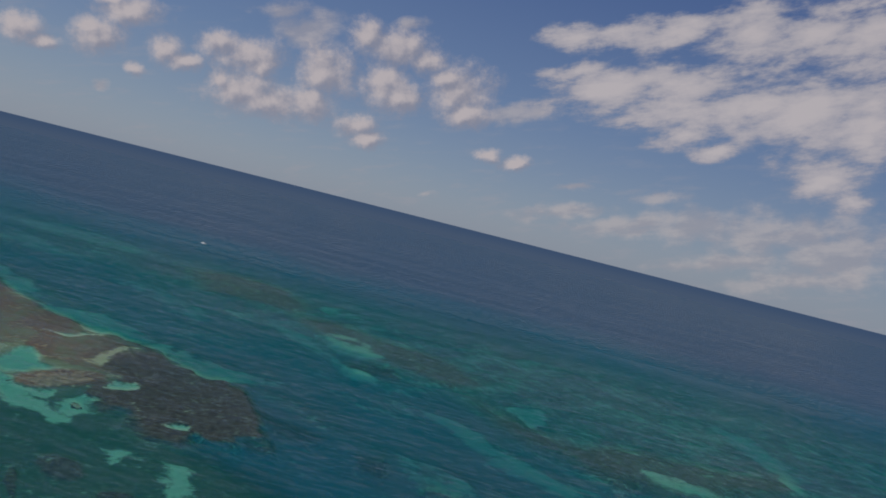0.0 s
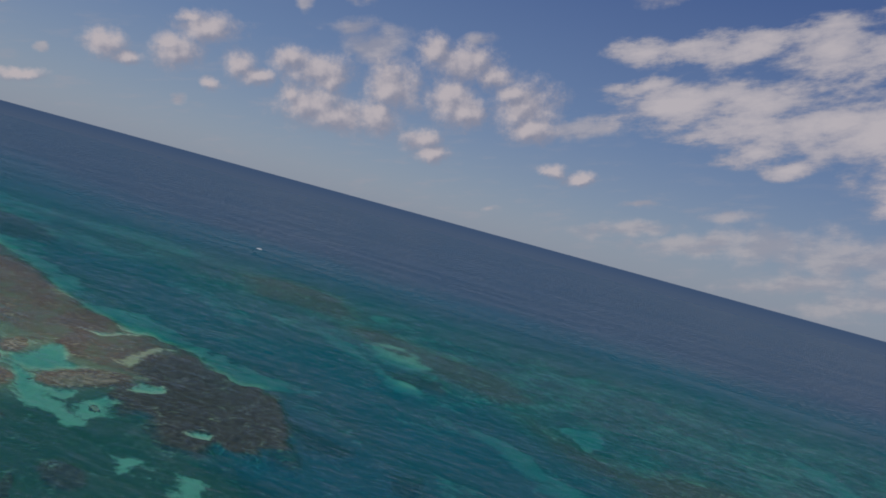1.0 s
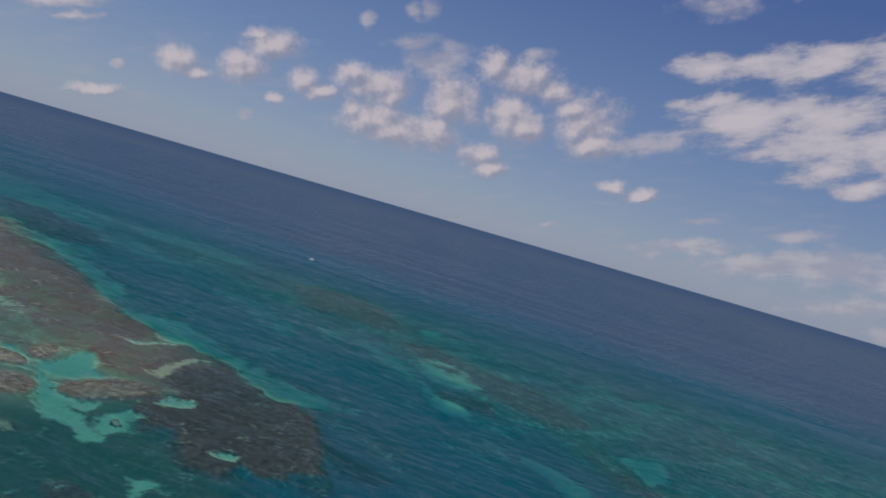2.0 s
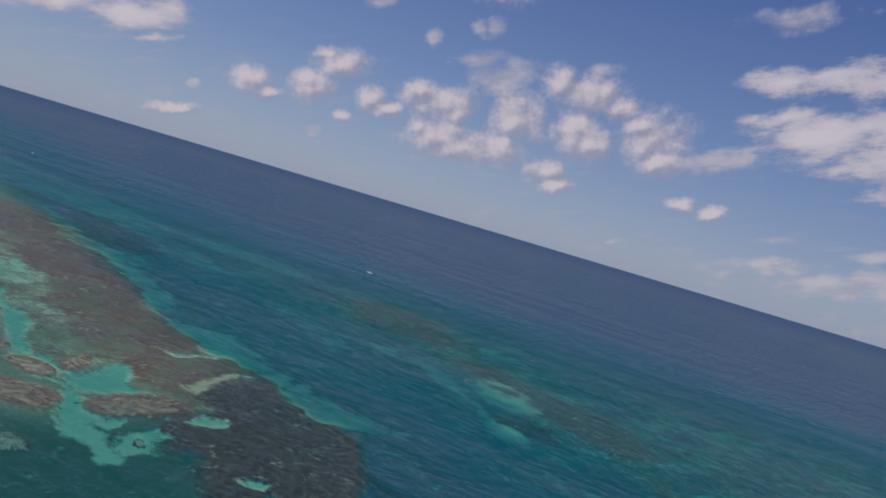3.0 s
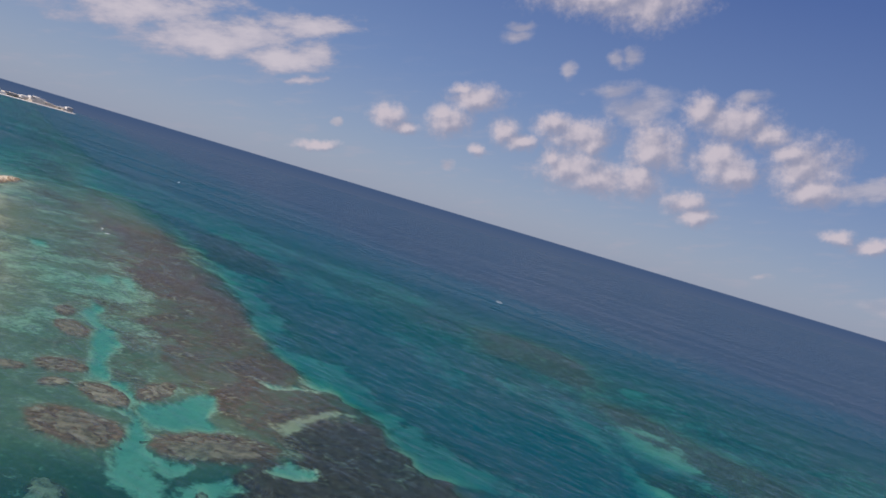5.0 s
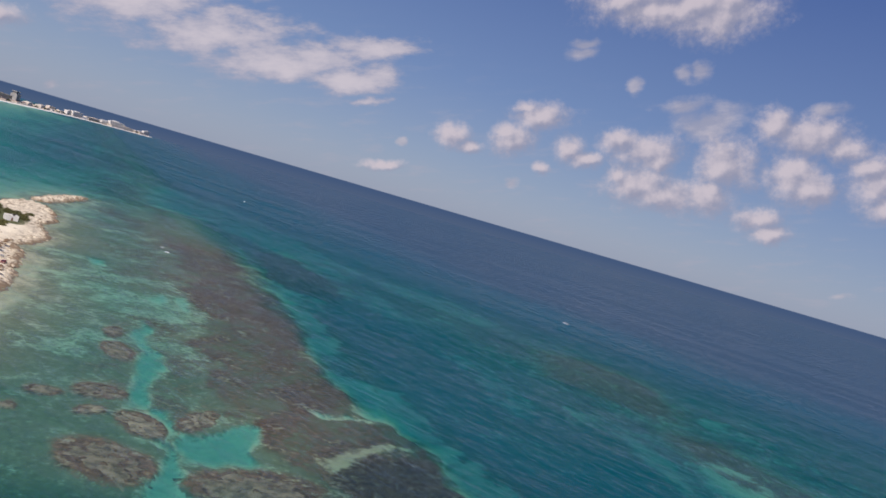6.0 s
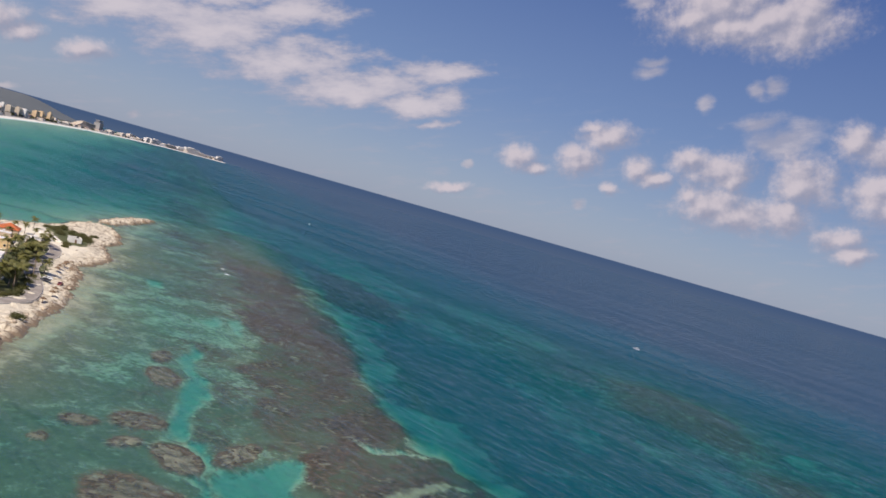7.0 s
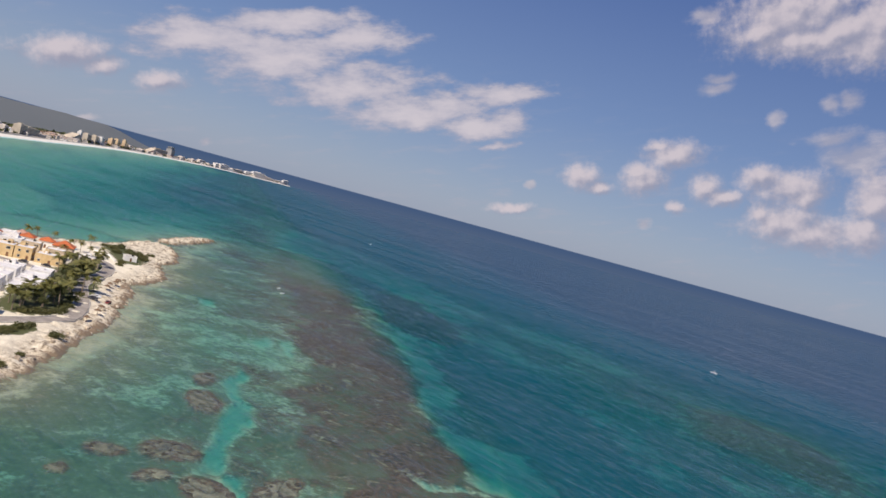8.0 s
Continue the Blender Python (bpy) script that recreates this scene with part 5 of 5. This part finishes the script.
# ---------- the hotel shore across the bay ----------
def coast_material():
    m, g, out = material("far_coast")
    pos = g.n("ShaderNodeNewGeometry").outputs["Position"]
    n1, n2 = g.noise(pos, 0.012, 5.0, 0.6), g.noise(pos, 0.06, 5.0, 0.65)
    beach = g.mix(n2, (0.72, 0.68, 0.60), (0.86, 0.83, 0.78))
    # woods greyed and lightened: distance haze is put into this colour
    green = g.mix(n2, (0.095, 0.113, 0.122), (0.140, 0.155, 0.160))
    town = g.mix(n2, (0.30, 0.26, 0.21), (0.55, 0.50, 0.44))
    col = g.mix(g.remap(g.math("ADD", g.attr("inland"), g.math("MULTIPLY", g.math("SUBTRACT", n2, 0.5), 0.5)), 0.3, 0.5), beach, g.mix(g.remap(n2, 0.45, 0.6), green, town))
    col = g.mix(g.remap(g.attr("wild"), 0.4, 0.6), col, green)
    principled(g, out, col, 0.9, n2, 0.5, 1.0)
    return m


MAT_COAST = coast_material()
LINE = curve_points(HOTEL_LINE, 20.0)
LINE_T = np.gradient(LINE, axis=0)
LINE_T /= np.linalg.norm(LINE_T, axis=1)[:, None]
LINE_N = np.stack([-LINE_T[:, 1], LINE_T[:, 0]], 1)
LINE_S = np.concatenate([[0], np.cumsum(np.linalg.norm(np.diff(LINE, axis=0), axis=1))])

TAPER = np.clip((3300 - LINE_S) / 2200.0, 0.0, 1.0)


def build_coast():
    offs = [(-14, -1.2, 0, 0), (-2, -0.1, 0, 0), (7, 1.0, 0, 0), (16, 2.4, 0.1, 0), (28, 3.2, 0.8, 0), (120, 4.0, 1, 0),
            (200, 3.6, 1, 0.3), (250, 2.6, 1, 1), (300, -1.0, 1, 1)]
    co, inl, wild = [], [], []
    taper = 0.4 + 0.6 * TAPER
    for o, z, a, w in offs:
        far = np.where(o > 60, 60 + (o - 60) * taper, o)
        wob = (fbm(LINE[:, 0], LINE[:, 1], 90, 3) - 0.5) * 14
        p = LINE + LINE_N * (far + wob)[:, None]
        co.append(np.column_stack([p, np.full(len(p), z)]))
        inl.append(np.full(len(p), float(a)))
        wild.append(np.full(len(p), float(w)))
    n = len(LINE)
    i, j = np.meshgrid(np.arange(n - 1), np.arange(len(offs) - 1))
    quads = np.stack([j * n + i, j * n + i + 1, (j + 1) * n + i + 1, (j + 1) * n + i], -1).reshape(-1, 4)
    ob = mesh_object("ground", np.vstack(co), quads, MAT_COAST, {"inland": np.concatenate(inl), "wild": np.concatenate(wild)})
    tagged(ob, "far shore with a white beach and haze-coloured scrub behind", "coast", kind="structure")


build_coast()


def build_hills():
    """Low woods behind the spit that carries the hotels, with haze put into their colour."""
    az = np.linspace(43.0, 84, 220)
    rise = smooth(45.5, 50.0, az)
    co, rows = [], [(0.0, 0.0), (0.25, 0.30), (0.55, 0.55), (0.8, 0.80), (1.0, 1.0)]
    inner = LINE + LINE_N * (60 + 190 * (0.4 + 0.6 * TAPER))[:, None]
    turn = np.degrees(np.arctan2(-(inner[:, 0] + 10), inner[:, 1] - 100))
    order = np.argsort(turn)
    first = np.interp(az, turn[order], np.hypot(inner[:, 0] + 10, inner[:, 1] - 100)[order])
    for f, h in rows:
        r = first + (4880 - first) * f
        x, y = -10 - np.sin(np.radians(az)) * r, 100 + np.cos(np.radians(az)) * r
        z = 1.5 + h * 74.0 * rise * (0.84 + 0.30 * fbm(x, y, 300, 5)) - 3.0 * (f == 0)
        co.append(np.column_stack([x, y, z]))
    n = len(az)
    i, j = np.meshgrid(np.arange(n - 1), np.arange(len(rows) - 1))
    quads = np.stack([j * n + i, j * n + i + 1, (j + 1) * n + i + 1, (j + 1) * n + i], -1).reshape(-1, 4)
    one = np.ones(n * len(rows))
    ob = mesh_object("hill", np.vstack(co), quads, MAT_COAST, {"inland": one, "wild": one})
    tagged(ob, "low wooded land behind the hotel spit, distance haze in its colour", "hills", kind="structure")


build_hills()

MAT_HOTEL = {0: surface("pale_hotel_render", (0.58, 0.52, 0.46), (0.72, 0.66, 0.60), 0.05, 0.85, 0.1, 0.1),
             1: surface("white_hotel_render", (0.68, 0.66, 0.64), (0.80, 0.79, 0.77), 0.05, 0.85, 0.1, 0.1),
             2: surface("beige_hotel_render", (0.46, 0.40, 0.32), (0.58, 0.52, 0.43), 0.05, 0.85, 0.1, 0.1),
             3: surface("cream_hotel_render", (0.56, 0.49, 0.40), (0.68, 0.61, 0.52), 0.05, 0.85, 0.1, 0.1),
             4: surface("sandstone_hotel_render", (0.56, 0.42, 0.26), (0.68, 0.53, 0.35), 0.05, 0.85, 0.1, 0.1),
             5: surface("grey_hotel_concrete", (0.30, 0.30, 0.30), (0.42, 0.42, 0.42), 0.05, 0.85, 0.1, 0.1)}
# dark strips along the fronts: shade of balcony recesses put into a colour
MAT_LOGGIA_SHADE = surface("painted_loggia_shade", (0.10, 0.095, 0.09), (0.17, 0.16, 0.15), 0.3, 0.6, 0.0, 0.1)
HOTEL_LABEL = {0: "low pale resort building behind a white beach", 1: "white hotel tower above a white beach",
               2: "beige slab hotel with rows of balconies", 3: "stepped cream hotel sloping down to one side",
               4: "sandstone-coloured hotel block on the beach", 5: "grey hotel with a bridged roof frame"}
# distance along the shore, width, height, kind
HOTELS_NEAR = [(904, 20, 20, 0), (950, 22, 18, 0), (1000, 16, 22, 1), (1068, 28, 28, 2), (1148, 34, 22, 2), (1228, 24, 13, 0), (1284, 24, 11, 0),
               (1360, 22, 9, 0), (1440, 26, 10, 0), (1510, 24, 9, 0), (1604, 62, 27, 3), (1704, 13, 40, 1), (1784, 37, 34, 2), (1864, 31, 34, 2), (1924, 31, 32, 1), (2000, 32, 29, 0)]
HOTELS_FAR = [(2112, 25, 35, 4), (2200, 34, 36, 4), (2280, 17, 41, 4), (2356, 27, 25, 4), (2444, 28, 17, 0), (2632, 68, 29, 3),
              (2844, 61, 33, 2), (2972, 53, 50, 5), (3124, 44, 20, 0), (3268, 68, 20, 0), (3424, 35, 26, 0), (3612, 31, 30, 1)]
HOTELS_END = [(3672, 37, 34, 1), (3792, 51, 22, 0), (3896, 52, 26, 1), (3952, 46, 40, 1), (4004, 39, 24, 0), (4060, 40, 16, 0),
              (4130, 30, 18, 1), (4180, 28, 32, 1), (2540, 50, 13, 0), (2740, 44, 15, 0), (3040, 40, 14, 0), (3350, 40, 12, 0), (3520, 44, 15, 0)]


def hotel(s, w, h, kind, seed):
    rnd = random.Random(seed)
    k = min(np.searchsorted(LINE_S, s), len(LINE) - 1)
    inl = 58 + rnd.uniform(-6, 24)
    x, y = LINE[k] + LINE_N[k] * inl
    turn = math.degrees(math.atan2(LINE_T[k][1], LINE_T[k][0])) + rnd.uniform(-12, 12)
    ob = thing("hotel", HOTEL_LABEL[kind], "hotel", (x, y, 3.3), turn, "hotels of the far shore")
    d = max(12.0, min(26.0, w * 0.6))
    w *= 1.9
    h *= 0.78
    mat = MAT_HOTEL[kind]
    floors = max(2, int(h / 3.4))
    if kind == 3:
        n = 6
        for i in range(n):
            part("wing", boxed(w / n, d, h * (0.35 + 0.65 * i / (n - 1)) + 2, (i + 0.5) * w / n - w / 2, 0, -2, bevel=0.2), mat, ob)
        part("roof", boxed(w / n * 0.8, d * 0.8, 2.0, w / 2 - w / n / 2, 0, h), mat, ob)
        for i in range(1, floors):
            z = i * h / floors
            lo = max(-w / 2, -w / 2 + w * ((z / h) - 0.35) / 0.65)
            if lo < w / 2 - 3:
                part("shade_strip", boxed(w / 2 - lo - 1, 0.8, 1.3, (lo + w / 2) / 2, -d / 2 - 0.2, z), MAT_LOGGIA_SHADE, ob)
    else:
        part("body", boxed(w, d, h + 2, 0, 0, -2, bevel=0.3), mat, ob)
        part("roof", boxed(w * 0.4, d * 0.5, h * 0.10 + 1.0, rnd.uniform(-0.2, 0.2) * w, 0, h), mat, ob)
        for i in range(floors):
            part("shade_strip", boxed(w * 0.92, 0.8, 1.3, 0, -d / 2 - 0.2, i * h / floors + 1.2), MAT_LOGGIA_SHADE, ob)
        if kind == 5:
            for sx in (-0.44, 0.44):
                part("roof_post", boxed(w * 0.08, d * 0.6, h * 0.22, sx * w, 0, h), mat, ob)
            part("roof_beam", boxed(w * 1.05, d * 0.7, h * 0.07, 0, 0, h * 1.22), mat, ob)
        if rnd.random() < 0.6 and kind != 5:
            part("annexe", boxed(w * 0.6, d * 0.9, h * 0.45 + 2, w * 0.75, rnd.uniform(-4, 6), -2, bevel=0.2), mat, ob)


for k, row in enumerate(HOTELS_NEAR + HOTELS_FAR + HOTELS_END):
    hotel(*row, k)


# low roofs and trees between the hotels
def shore_tree_belt():
    rs = np.random.RandomState(4)
    cos, quads = [], []
    for k in range(2600):
        s = rs.uniform(500, LINE_S[-1] - 60)
        i = np.searchsorted(LINE_S, s)
        p = LINE[i] + LINE_N[i] * rs.uniform(46, 190)
        h, r = rs.uniform(4, 9), rs.uniform(3, 8)
        for q in range(5):
            a = rs.uniform(0, 6.28, 4)
            c = np.array([p[0], p[1], 3.5 + h * 0.55]) + rs.normal(size=3) * (r * 0.4, r * 0.4, h * 0.2)
            n = len(cos)
            for m in range(4):
                cos.append(c + np.array([math.cos(a[0] + m * 1.57) * r * 0.5, math.sin(a[0] + m * 1.57) * r * 0.5, math.sin(a[1] + m * 1.57) * h * 0.4]))
            quads.append((n, n + 1, n + 2, n + 3))
    ob = mesh_object("shore_trees", np.array(cos), np.array(quads), MAT_LEAF, smooth_faces=False)
    tagged(ob, "dark green trees and palms among the far hotels", "trees", kind="stuff")


shore_tree_belt()


def villa(s, inl, w, h, seed):
    rnd = random.Random(seed)
    k = min(np.searchsorted(LINE_S, s), len(LINE) - 1)
    x, y = LINE[k] + LINE_N[k] * inl
    z = 3.2
    ob = thing("far_house", "small pale building among trees on the far shore", "building", (x, y, z), rnd.uniform(0, 90), "low buildings of the far shore")
    mat = MAT_HOTEL[rnd.choice((0, 0, 1, 3))]
    part("wall", boxed(w, w * 0.6, h + 3, 0, 0, -3, bevel=0.2), mat, ob)
    part("roof", boxed(w * 1.05, w * 0.66, 0.8, 0, 0, h, bevel=0.2), MAT_PINK if rnd.random() < 0.4 else mat, ob)
    part("shade_strip", boxed(w * 0.8, 0.6, 1.2, 0, -w * 0.3 - 0.1, h * 0.5), MAT_LOGGIA_SHADE, ob)


rnd = random.Random(21)
for k in range(190):
    villa(rnd.uniform(760, 4150), rnd.uniform(38, 120), rnd.uniform(12, 30), rnd.uniform(5, 10), k)
